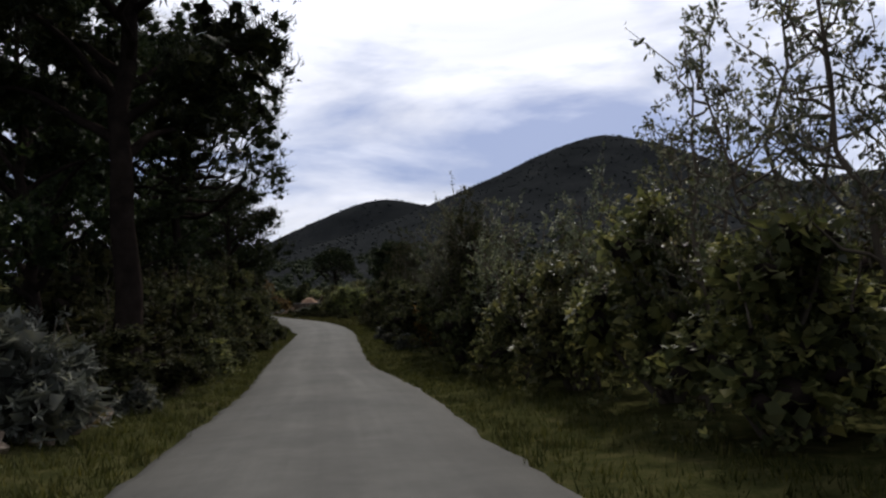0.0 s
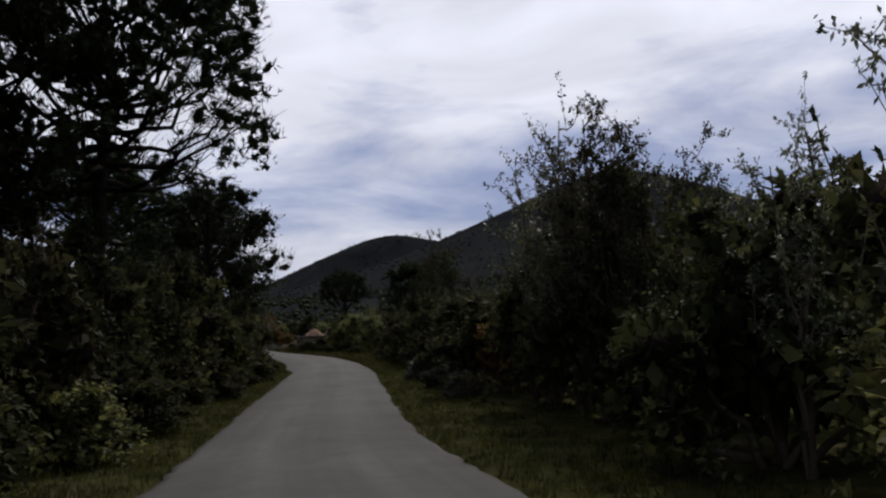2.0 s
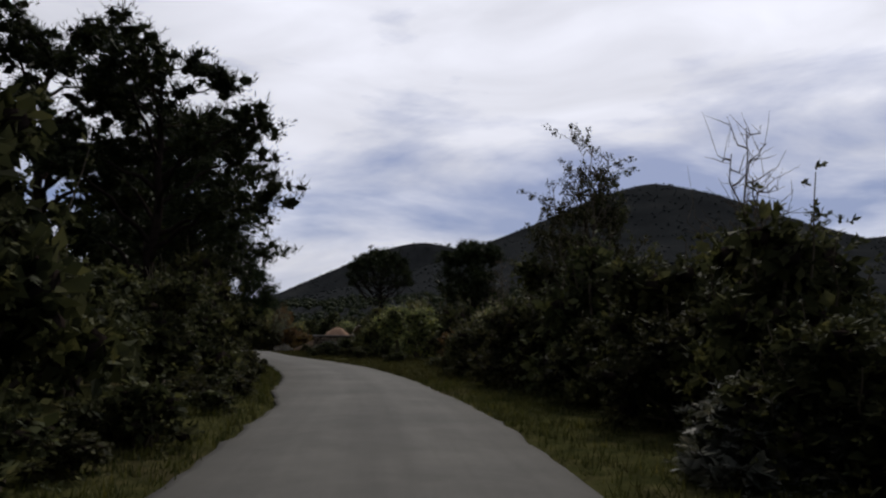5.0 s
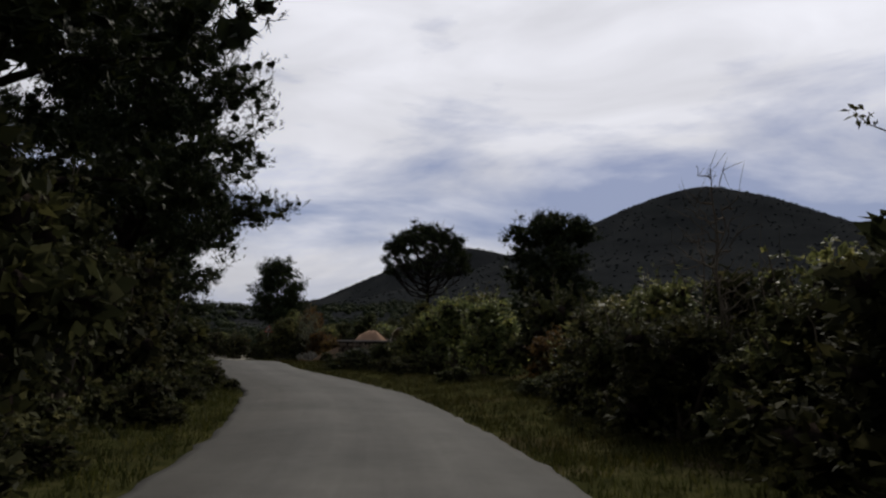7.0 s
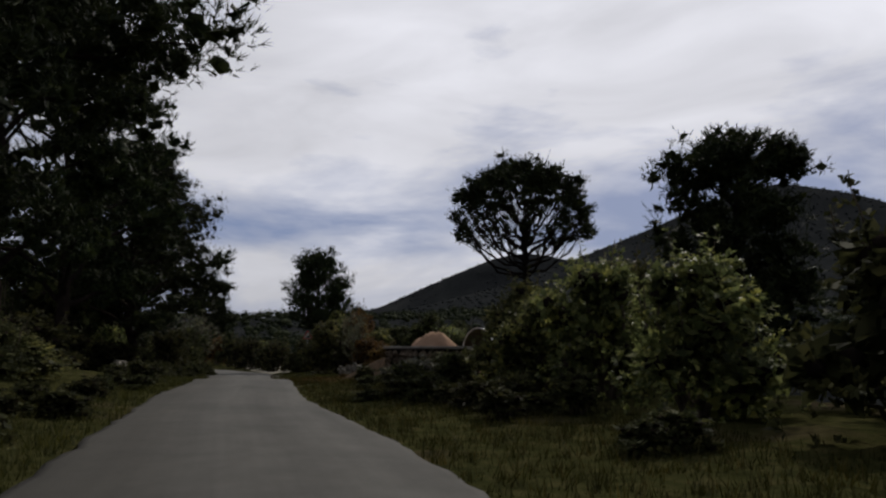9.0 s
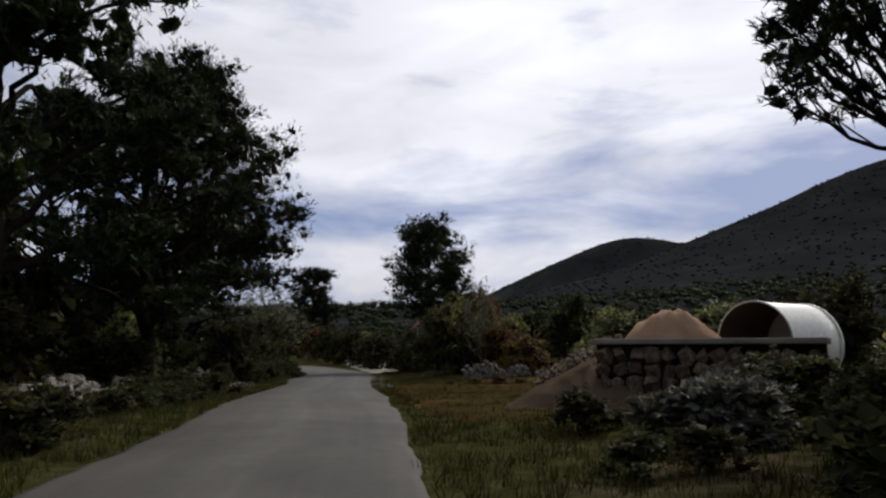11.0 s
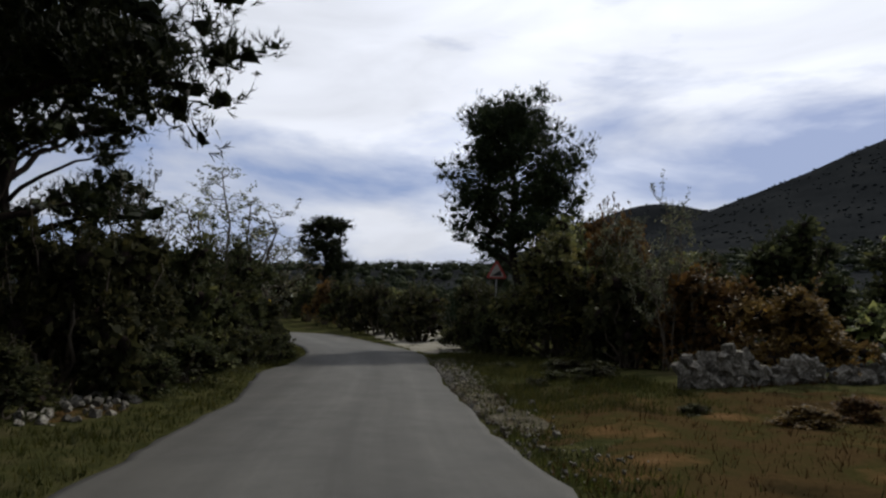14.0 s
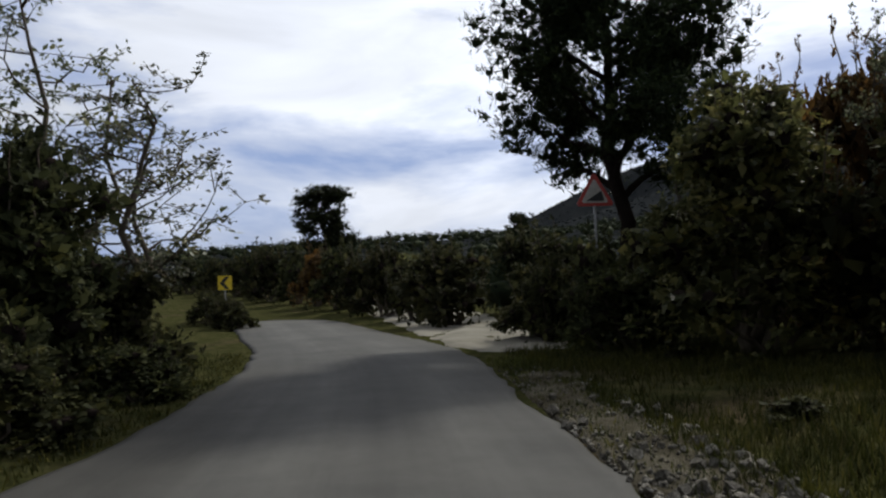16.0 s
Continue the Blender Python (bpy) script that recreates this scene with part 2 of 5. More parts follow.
M_SOIL = surface("brown_soil", [(0.3, (0.058, 0.042, 0.030)), (0.7, (0.112, 0.082, 0.058))], 1.1, 30, 0.95, 0.7, 0.03)
M_STONE = surface("limestone", [(0.3, (0.062, 0.055, 0.046)), (0.5, (0.145, 0.134, 0.115)), (0.68, (0.30, 0.285, 0.255))], 2.2, 24, 0.9, 0.6, 0.02, vary=0.35)
M_BROWNSTONE = surface("earthy_limestone", [(0.3, (0.070, 0.057, 0.046)), (0.5, (0.145, 0.112, 0.086)), (0.70, (0.28, 0.23, 0.185))], 1.6, 22, 0.9, 0.6, 0.02, vary=0.45)
M_CONCRETE = surface("old_concrete", [(0.3, (0.16, 0.145, 0.13)), (0.7, (0.31, 0.29, 0.265))], 1.5, 40, 0.9, 0.4, 0.01)
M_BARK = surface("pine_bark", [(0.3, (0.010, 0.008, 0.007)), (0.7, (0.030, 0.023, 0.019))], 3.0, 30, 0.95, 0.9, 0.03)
M_TWIG = surface("grey_twigs", [(0.3, (0.060, 0.048, 0.036)), (0.7, (0.13, 0.11, 0.085))], 4.0, 40, 0.9, 0.5, 0.01)
M_PINE = foliage("pine_needles", (0.01, 0.015, 0.007), (0.022, 0.03, 0.012), (0.04, 0.05, 0.02), 0.15, 0.6)
M_SHRUB = foliage("evergreen_leaves", (0.017, 0.020, 0.009), (0.038, 0.042, 0.018), (0.075, 0.076, 0.034), 0.32, 0.75, 0.04)
M_LEAFY = foliage("broad_leaves", (0.042, 0.052, 0.021), (0.102, 0.114, 0.042), (0.205, 0.203, 0.075), 0.52, 0.5, 0.10)
M_PALE = foliage("pale_leaves", (0.045, 0.055, 0.030), (0.095, 0.105, 0.060), (0.20, 0.20, 0.13), 0.3, 0.5, 0.2)
M_GREY = foliage("grey_leaves", (0.040, 0.045, 0.036), (0.080, 0.085, 0.070), (0.150, 0.152, 0.130), 0.2, 0.6)
M_RUST = foliage("rusty_leaves", (0.050, 0.036, 0.014), (0.105, 0.064, 0.022), (0.170, 0.115, 0.035), 0.35, 0.6)
M_GRASS = foliage("grass_blades", (0.017, 0.021, 0.005), (0.038, 0.042, 0.011), (0.074, 0.068, 0.022), 0.35, 0.7)
M_DRYGRASS = foliage("dry_grass_blades", (0.024, 0.014, 0.005), (0.046, 0.028, 0.009), (0.080, 0.050, 0.017), 0.15, 0.9, 0.0)
# the scrub on the hills carries the same blue haze in its leaf colour
M_HAZY_HILL = foliage("hill_scrub", (0.018, 0.021, 0.022), (0.030, 0.034, 0.035), (0.046, 0.050, 0.048), 0.0, 1.0, 0.0)
M_WOOD = foliage("far_woods", (0.01, 0.015, 0.008), (0.022, 0.028, 0.013), (0.038, 0.044, 0.02), 0.1, 0.8)


def paint(name, colour, rough=0.45, metal=0.0, wear=0.25):
    m, n, l, b = material(name, rough, 0.4)
    b.inputs["Metallic"].default_value = metal
    tc = n.new("ShaderNodeTexCoord").outputs["Object"]
    a = noise_tex(n, l, 9, 7, 0.7, tc)
    r = ramp(n, [(0.4, tuple(c * (1 - wear) for c in colour)), (0.65, colour)])
    l.new(a.outputs["Fac"], r.inputs[0])
    l.new(r.outputs[0], b.inputs["Base Color"])
    return m


M_WHITE = paint("white_enamel", (0.78, 0.77, 0.72), 0.35, 0.0, 0.2)
M_SIGNWHITE = paint("sign_white", (0.36, 0.34, 0.30), 0.4, 0.0, 0.25)
M_RED = paint("sign_red", (0.34, 0.035, 0.025), 0.4)
M_BLACK = paint("sign_black", (0.012, 0.012, 0.012), 0.5)
M_YELLOW = paint("sign_yellow", (0.72, 0.52, 0.03), 0.4)
M_ZINC = paint("galvanised_steel", (0.34, 0.34, 0.34), 0.5, 0.6)
M_POLE = surface("weathered_pole", [(0.3, (0.075, 0.060, 0.045)), (0.7, (0.15, 0.125, 0.10))], 4, 40, 0.9, 0.6, 0.01)
M_INSIDE = paint("rusty_lining", (0.11, 0.085, 0.055), 0.8)


# ---------------------------------------------------------------- mesh helpers
def mesh_of(name, verts, faces, mat, smooth=False):
    """A mesh from vertices and one or more arrays of faces."""
    me = bpy.data.meshes.new(name)
    verts = np.asarray(verts, dtype=np.float32)
    faces = [faces] if isinstance(faces, np.ndarray) else faces
    me.vertices.add(len(verts))
    me.vertices.foreach_set("co", verts.ravel())
    me.loops.add(sum(f.size for f in faces))
    me.loops.foreach_set("vertex_index", np.concatenate([f.astype(np.int32).ravel() for f in faces]))
    me.polygons.add(sum(len(f) for f in faces))
    sizes = np.concatenate([np.full(len(f), f.shape[1]) for f in faces])
    me.polygons.foreach_set("loop_start", np.r_[0, np.cumsum(sizes)[:-1]].astype(np.int32))
    me.update(calc_edges=True)
    me.validate()
    if smooth:
        me.polygons.foreach_set("use_smooth", np.ones(len(me.polygons), dtype=bool))
    me.materials.append(mat)
    return me


def part_np(name, data, parent, label=""):
    ob = new(name, data)
    ob.parent = parent
    if label:
        ob["label"] = label
    return ob


def part(name, bm, mat, parent, label="", smooth=False):
    me = bpy.data.meshes.new(name)
    bm.to_mesh(me)
    bm.free()
    if smooth:
        me.polygons.foreach_set("use_smooth", np.ones(len(me.polygons), dtype=bool))
    me.materials.append(mat)
    return part_np(name, me, parent, label)


class Soup:
    """Vertices and faces gathered piece by piece."""

    def __init__(self):
        self.v, self.f, self.n = [], [], 0

    def add(self, verts, faces):
        verts, faces = np.asarray(verts, float), np.asarray(faces)
        self.v.append(verts)
        self.f.append(faces + self.n)
        self.n += len(verts)

    def mesh(self, name, mat, smooth=False):
        sorts = sorted({f.shape[1] for f in self.f})
        return mesh_of(name, np.concatenate(self.v), [np.concatenate([f for f in self.f if f.shape[1] == k]) for k in sorts], mat, smooth)


def tube(soup, points, radii, sides=7):
    """A tapered tube along points."""
    points = np.asarray(points, float)
    t = np.gradient(points, axis=0)
    t /= np.linalg.norm(t, axis=1, keepdims=True) + 1e-9
    ref = np.array([0.31, 0.17, 0.93]) if abs(t[0] @ [0.31, 0.17, 0.93]) < 0.9 else np.array([1.0, 0, 0])
    u = np.cross(t, ref)
    u /= np.linalg.norm(u, axis=1, keepdims=True) + 1e-9
    w = np.cross(t, u)
    a = np.linspace(0, 2 * np.pi, sides, endpoint=False)
    ring = u[:, None] * np.cos(a)[None, :, None] + w[:, None] * np.sin(a)[None, :, None]
    v = points[:, None] + ring * np.asarray(radii, float)[:, None, None]
    k = len(points)
    i, j = np.meshgrid(np.arange(k - 1), np.arange(sides), indexing="ij")
    jj = (j + 1) % sides
    f = np.stack([i * sides + j, i * sides + jj, (i + 1) * sides + jj, (i + 1) * sides + j], -1).reshape(-1, 4)
    soup.add(v.reshape(-1, 3), f)


def bent(rng, a, b, sag, wobble, k=7):
    """A curved way from a to b."""
    a, b = np.asarray(a, float), np.asarray(b, float)
    s = np.linspace(0, 1, k)[:, None]
    p = a + (b - a) * s
    p[:, 2] += (sag * np.sin(np.pi * s))[:, 0]
    p[1:-1] += rng.normal(0, wobble, (k - 2, 3))
    return p


def leaves(rng, at, out, length, width, droop=0.25, spread=0.9):
    """Folded four-cornered leaves at the given places, pointing roughly outwards."""
    n = len(at)
    d = out + rng.normal(0, spread, (n, 3))
    d[:, 2] -= droop
    d /= np.linalg.norm(d, axis=1, keepdims=True) + 1e-9
    side = np.cross(d, rng.normal(0, 1, (n, 3)))
    side /= np.linalg.norm(side, axis=1, keepdims=True) + 1e-9
    ln = length * rng.uniform(0.6, 1.35, (n, 1))
    wd = width * rng.uniform(0.6, 1.3, (n, 1))
    up = np.cross(side, d)
    mid = at + d * ln * 0.5
    v = np.stack([at, mid + side * wd * 0.5 + up * wd * 0.2, at + d * ln, mid - side * wd * 0.5 + up * wd * 0.2], 1)
    f = np.arange(4 * n).reshape(n, 4)
    return v.reshape(-1, 3), f


def sphere_points(rng, n):
    p = rng.normal(0, 1, (n, 3))
    return p / np.linalg.norm(p, axis=1, keepdims=True)


def icosphere(sub):
    bm = bmesh.new()
    bmesh.ops.create_icosphere(bm, subdivisions=sub, radius=1)
    v = np.array([q.co[:] for q in bm.verts])
    f = np.array([[q.index for q in p.verts] for p in bm.faces])
    bm.free()
    return v, f


ICO1, ICO2, ICO3 = icosphere(1), icosphere(2), icosphere(3)


def hash_noise(p, seed):
    """Cheap smooth noise from a few sines, -1 to 1."""
    r = np.random.RandomState(seed)
    out = np.zeros(len(p))
    for k in range(5):
        w = r.normal(0, 1, 3) * (1.3 ** k)
        out += np.sin(p @ w + r.uniform(0, 6.28)) / (1.25 ** k)
    return out / 2.6


# ---------------------------------------------------------------- the road's line
# plan and height of the carriageway every few metres
NODES = [(12.0, -60.0, 0.9), (7.6, -25.0, 0.75), (4.0, -8.0, 0.6), (2.0, 2.6, 0.30), (0.7, 9.5, -0.03), (-0.4, 16.0, -0.26), (-1.65, 22.6, -0.50), (-3.2, 29.3, -0.70),
         (-4.75, 38.0, -0.60), (-6.35, 47.5, -0.32), (-7.9, 55.3, -0.28), (-9.55, 62.9, -0.24), (-11.9, 70.3, -0.12), (-13.55, 73.8, -0.03),
         (-17.9, 81.9, 0.20), (-22.15, 91.0, 0.45), (-25.6, 96.9, 0.36), (-28.9, 103.0, 0.18), (-31.3, 107.7, 0.08), (-33.4, 112.5, 0.08),
         (-37.0, 120.0, 0.09), (-40.3, 125.6, 0.10), (-45.6, 132.6, 0.11), (-56.5, 146.0, 0.14), (-77.5, 164.0, 0.25), (-110.0, 183.0, 0.5), (-170.0, 205.0, 1.2)]


def spline(nodes, step=0.5):
    p = np.array(nodes, float)
    p = np.vstack([2 * p[0] - p[1], p, 2 * p[-1] - p[-2]])
    out = []
    for k in range(1, len(p) - 2):
        m = max(2, int(np.linalg.norm(p[k + 1] - p[k]) / step))
        t = np.linspace(0, 1, m, endpoint=False)[:, None]
        out.append(0.5 * (2 * p[k] + (p[k + 1] - p[k - 1]) * t + (2 * p[k - 1] - 5 * p[k] + 4 * p[k + 1] - p[k + 2]) * t ** 2
                          + (3 * p[k] - p[k - 1] - 3 * p[k + 1] + p[k + 2]) * t ** 3))
    return np.concatenate(out + [p[-2:-1]])


LINE = spline(NODES)
SEG = np.r_[0, np.cumsum(np.hypot(*np.diff(LINE[:, :2], axis=0).T))]
S0 = SEG[np.argmin(np.hypot(LINE[:, 0] - 2.0, LINE[:, 1] - 2.6))]
STA = SEG - S0                                     # station 0 where the drive begins
TAN = np.gradient(LINE[:, :2], axis=0)
TAN /= np.linalg.norm(TAN, axis=1, keepdims=True)
RIGHT = np.stack([TAN[:, 1], -TAN[:, 0]], 1)
EDGE_L = [(-100, -1.9), (8, -1.95), (20, -2.0), (30, -1.95), (36, -2.0), (42, -1.8), (48, -1.7), (53, -2.2), (60, -2.5), (68, -2.8), (76, -2.7), (81, -2.55), (86, -2.6), (92, -2.4), (105, -2.25), (115, -2.25), (121, -2.9), (124, -2.5), (130, -2.2), (136, -2.0), (150, -2.5), (400, -2.2)]
EDGE_R = [(-100, 1.9), (20, 2.0), (30, 1.9), (53, 1.85), (68, 1.55), (75, 1.5), (80, 1.35), (85, 1.0), (90, 0.85), (96, 1.15), (101, 1.6), (108, 1.75), (118, 1.4), (125, 1.6), (132, 2.2), (400, 2.2)]


def edge(table, s):
    return np.interp(s, [a for a, _ in table], [b for _, b in table])


def place(s, o, up=0.0):
    """The world place at station s, o metres to the right of the line, on the ground."""
    x = np.interp(s, STA, LINE[:, 0]) + o * np.interp(s, STA, RIGHT[:, 0])
    y = np.interp(s, STA, LINE[:, 1]) + o * np.interp(s, STA, RIGHT[:, 1])
    return np.array([x, y, float(height(np.array([x]), np.array([y]))[0]) + up])


def station(x, y):
    """Nearest station, offset and road height for arrays of places."""
    s, o, z = np.empty(len(x)), np.empty(len(x)), np.empty(len(x))
    for a in range(0, len(x), 4000):
        dx, dy = x[a:a + 4000, None] - LINE[None, :, 0], y[a:a + 4000, None] - LINE[None, :, 1]
        k = np.argmin(dx * dx + dy * dy, axis=1)
        r = np.arange(len(k))
        s[a:a + 4000], z[a:a + 4000] = STA[k], LINE[k, 2]
        side = dx[r, k] * RIGHT[k, 0] + dy[r, k] * RIGHT[k, 1]
        o[a:a + 4000] = np.sign(side) * np.hypot(dx[r, k], dy[r, k])
    return s, o, z


def dome(x, y, cx, cy, h, a, b, turn=0.0, power=2.0):
    c, s = math.cos(radians(turn)), math.sin(radians(turn))
    u, v = (x - cx) * c + (y - cy) * s, -(x - cx) * s + (y - cy) * c
    return h * np.exp(-0.5 * (np.sqrt((u / a) ** 2 + (v / b) ** 2)) ** power)


def height(x, y):
    """The lie of the land."""
    s, o, z = station(x, y)
    le, re = edge(EDGE_L, s), edge(EDGE_R, s)
    off = np.maximum(np.maximum(o - re, le - o), 0)
    p = np.stack([x, y, 0 * x], 1)
    rough = 0.05 * hash_noise(p * 1.6, 3) + 0.16 * hash_noise(p * 0.35, 4) * np.clip(off / 6, 0, 1)
    fade = np.clip(1 - off / 120, 0, 1)
    g = np.where(off <= 0, z - 0.10, z - 0.045 + np.minimum(off, 0.6) * 0.02 + rough * np.clip(off / 0.8, 0, 1))
    g += np.where(o < 0, np.interp(s, [105, 122], [0.45, -0.12]), 0.15) * np.clip((off - 1.2) / 5, 0, 1)
    g = g * fade + 0.6 * (1 - fade)
    far = np.maximum.reduce([dome(x, y, -98, 993, 137, 154, 103, 0, 1.7), dome(x, y, 191, 921, 188, 209, 208, 0, 1.43), dome(x, y, 537, 873, 133, 287, 162, 0, 2.32),
                             dome(x, y, -13, 1183, 152, 271, 234, 0, 1.59), dome(x, y, -237, 417, 20, 403, 123, 0, 2.54), dome(x, y, 67, 1096, 89, 160, 101, 0, 2.08)]) + dome(x, y, 178, 917, 15.0, 70, 52, 0, 0.9)
    rise = np.clip((np.hypot(x + 10, y - 60) - 90) / 200, 0, 1)
    big = np.stack([x, y, 0 * x], 1) * 0.012
    return g + far * rise * (1 + 0.03 * hash_noise(big, 8))


def axis_lines(lo, hi, step, end_lo, end_hi):
    mid = list(np.arange(lo, hi + step, step))
    out, d = [], step
    q = mid[-1]
    while q < end_hi:
        d = min(d * 1.09, 18.0 if q < 1300 else d * 1.2)
        q += d
        out.append(q)
    back, d = [], step
    q = mid[0]
    while q > end_lo:
        d = min(d * 1.09, 18.0 if q > -400 else d * 1.2)
        q -= d
        back.append(q)
    return np.array(back[::-1] + mid + out)


def build_ground():
    gx, gy = axis_lines(-58, 12, 0.9, -2600, 2600), axis_lines(0, 150, 0.9, -600, 3400)
    x, y = np.meshgrid(gx, gy, indexing="ij")
    v = np.stack([x.ravel(), y.ravel(), height(x.ravel(), y.ravel())], 1)
    i, j = np.meshgrid(np.arange(len(gx) - 1), np.arange(len(gy) - 1), indexing="ij")
    k = len(gy)
    f = np.stack([i * k + j, (i + 1) * k + j, (i + 1) * k + j + 1, i * k + j + 1], -1).reshape(-1, 4)
    me = mesh_of("ground", v, f, M_GROUND, True)
    me.materials.append(M_HAZY_SCRUB)
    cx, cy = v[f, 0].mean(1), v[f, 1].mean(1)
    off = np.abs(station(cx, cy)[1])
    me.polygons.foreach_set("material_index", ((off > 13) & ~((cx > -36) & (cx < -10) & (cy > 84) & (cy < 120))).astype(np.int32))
    return tagged(new("ground", me), "uneven scrubland of dry grass and earth rising to wooded hills", "ground", kind="structure")


def build_road():
    """The carriageway: a slab with a slight crown and ragged edges."""
    rng = np.random.RandomState(5)
    st = np.arange(-70, 245, 0.4)
    le, re = edge(EDGE_L, st), edge(EDGE_R, st)
    p = np.stack([st, 0 * st, 0 * st], 1)
    le = le + 0.07 * hash_noise(p * 1.7, 21) + rng.normal(0, 0.025, len(st))
    re = re + 0.07 * hash_noise(p * 1.9, 22) + rng.normal(0, 0.025, len(st))
    cols = [(0.0, -0.16), (0.0, -0.015), (0.03, 0.0), (0.25, 0.025), (0.5, 0.04), (0.75, 0.025), (0.97, 0.0), (1.0, -0.015), (1.0, -0.16)]
    bx, by, bz = (np.interp(st, STA, LINE[:, k]) for k in range(3))
    rx, ry = (np.interp(st, STA, RIGHT[:, k]) for k in range(2))
    v = np.empty((len(st), len(cols), 3))
    for k, (q, dz) in enumerate(cols):
        o = le + (re - le) * q
        v[:, k, 0], v[:, k, 1], v[:, k, 2] = bx + rx * o, by + ry * o, bz + dz
    n = len(cols)
    i, j = np.meshgrid(np.arange(len(st) - 1), np.arange(n - 1), indexing="ij")
    f = np.stack([i * n + j, i * n + j + 1, (i + 1) * n + j + 1, (i + 1) * n + j], -1).reshape(-1, 4)
    me = mesh_of("road", v.reshape(-1, 3), f, M_ROAD)
    across = np.stack([le + (re - le) * q for q, _ in cols], 1).ravel()
    lane = np.stack([across, np.repeat(st, n)], 1)
    me.uv_layers.new(name="lane").data.foreach_set("uv", lane[f.ravel()].astype(np.float32).ravel())
    return tagged(new("road", me), "narrow worn grey asphalt country road without markings", "road", kind="structure")


build_ground()
build_road()


def patch(name, s0, s1, o0, o1, mat, label, seed, lift=0.035, ragged=0.5):
    """A thin spread of earth or gravel lying on the ground, with a ragged rim that runs out under it."""
    rng = np.random.RandomState(seed)
    ss, qq = np.arange(s0, s1, 0.5), np.linspace(0, 1, 22)
    v = []
    for s in ss:
        a = min(1.0, (s - s0) / 2.5, (s1 - s) / 2.5)
        w0, w1 = o0(s), o1(s)
        mid, half = (w0 + w1) / 2, (w1 - w0) / 2 * (0.25 + 0.75 * max(a, 0) ** 0.5)
        for q in qq:
            o = mid + half * (2 * q - 1) + ragged * 0.3 * math.sin(s * 1.3 + seed) * (1 if q > 0.5 else 0) * abs(2 * q - 1)
            rim = 1 - abs(2 * q - 1)
            v.append(place(s, o, lift * min(1, rim * 5) * min(1, a * 3) - 0.03 * (rim < 0.01)))
    k = len(qq)
    i, j = np.meshgrid(np.arange(len(ss) - 1), np.arange(k - 1), indexing="ij")
    f = np.stack([i * k + j, i * k + j + 1, (i + 1) * k + j + 1, (i + 1) * k + j], -1).reshape(-1, 4)
    return tagged(new(name, mesh_of(name, np.array(v), f, mat, True)), label, "ground", kind="structure")


patch("dirt_yard", 91, 117, lambda s: float(edge(EDGE_R, s)) + 0.35, lambda s: 10.5, M_YARD, "trampled brown earth yard with thin dry grass beside the road", 3)
patch("gravel_track", 130.5, 168, lambda s: 2.4 + max(0, s - 134) * 0.10, lambda s: 5.0 + max(0, s - 134) * 0.24, M_GRAVEL, "pale gravel track leaving the road", 4)
patch("gravel_verge", 112, 128, lambda s: float(edge(EDGE_R, s)) + 0.06, lambda s: float(edge(EDGE_R, s)) + 1.0, M_DIRTGRAVEL, "strip of dirty gravel and broken asphalt along the road", 6, 0.03, 1.0)


# ---------------------------------------------------------------- plants
def needles(rng, at, out, per, length, width):
    """Bunches of needle blades at the given tips."""
    n = len(at)
    p, o = np.repeat(at, per, 0), np.repeat(out, per, 0)
    d = o * 0.8 + rng.normal(0, 0.75, (n * per, 3)) + (0, 0, 0.25)
    d /= np.linalg.norm(d, axis=1, keepdims=True)
    side = np.cross(d, rng.normal(0, 1, (n * per, 3)))
    side /= np.linalg.norm(side, axis=1, keepdims=True) + 1e-9
    ln = length * rng.uniform(0.6, 1.3, (n * per, 1))
    v = np.stack([p - d * ln * 0.15 - side * width, p - d * ln * 0.15 + side * width, p + d * ln], 1)
    return v.reshape(-1, 3), np.arange(3 * n * per).reshape(-1, 3)


def rosettes(rng, at, axis, per, length, width, open_=0.9, droop=0.0):
    """Whorls of folded leaves round the shoot tips at the given places."""
    n = len(at)
    ax = axis / (np.linalg.norm(axis, axis=1, keepdims=True) + 1e-9)
    p, a = np.repeat(at, per, 0), np.repeat(ax, per, 0)
    off = rng.normal(0, 1, (n * per, 3))
    off -= a * (off * a).sum(1, keepdims=True)
    off /= np.linalg.norm(off, axis=1, keepdims=True) + 1e-9
    d = a * rng.uniform(0.15, 1.0, (n * per, 1)) + off * open_
    d[:, 2] -= droop
    d /= np.linalg.norm(d, axis=1, keepdims=True)
    side = np.cross(d, a) + rng.normal(0, 0.25, d.shape)
    side /= np.linalg.norm(side, axis=1, keepdims=True) + 1e-9
    up = np.cross(side, d)
    ln = length * rng.uniform(0.6, 1.3, (n * per, 1)) * np.repeat(rng.uniform(0.7, 1.2, (n, 1)), per, 0)
    wd = width * rng.uniform(0.7, 1.25, (n * per, 1))
    p = p - a * length * rng.uniform(0, 0.9, (n * per, 1))
    mid = p + d * ln * 0.5
    v = np.stack([p, mid + side * wd * 0.5 + up * wd * 0.18, p + d * ln, mid - side * wd * 0.5 + up * wd * 0.18], 1)
    return v.reshape(-1, 3), np.arange(4 * n * per).reshape(-1, 4)


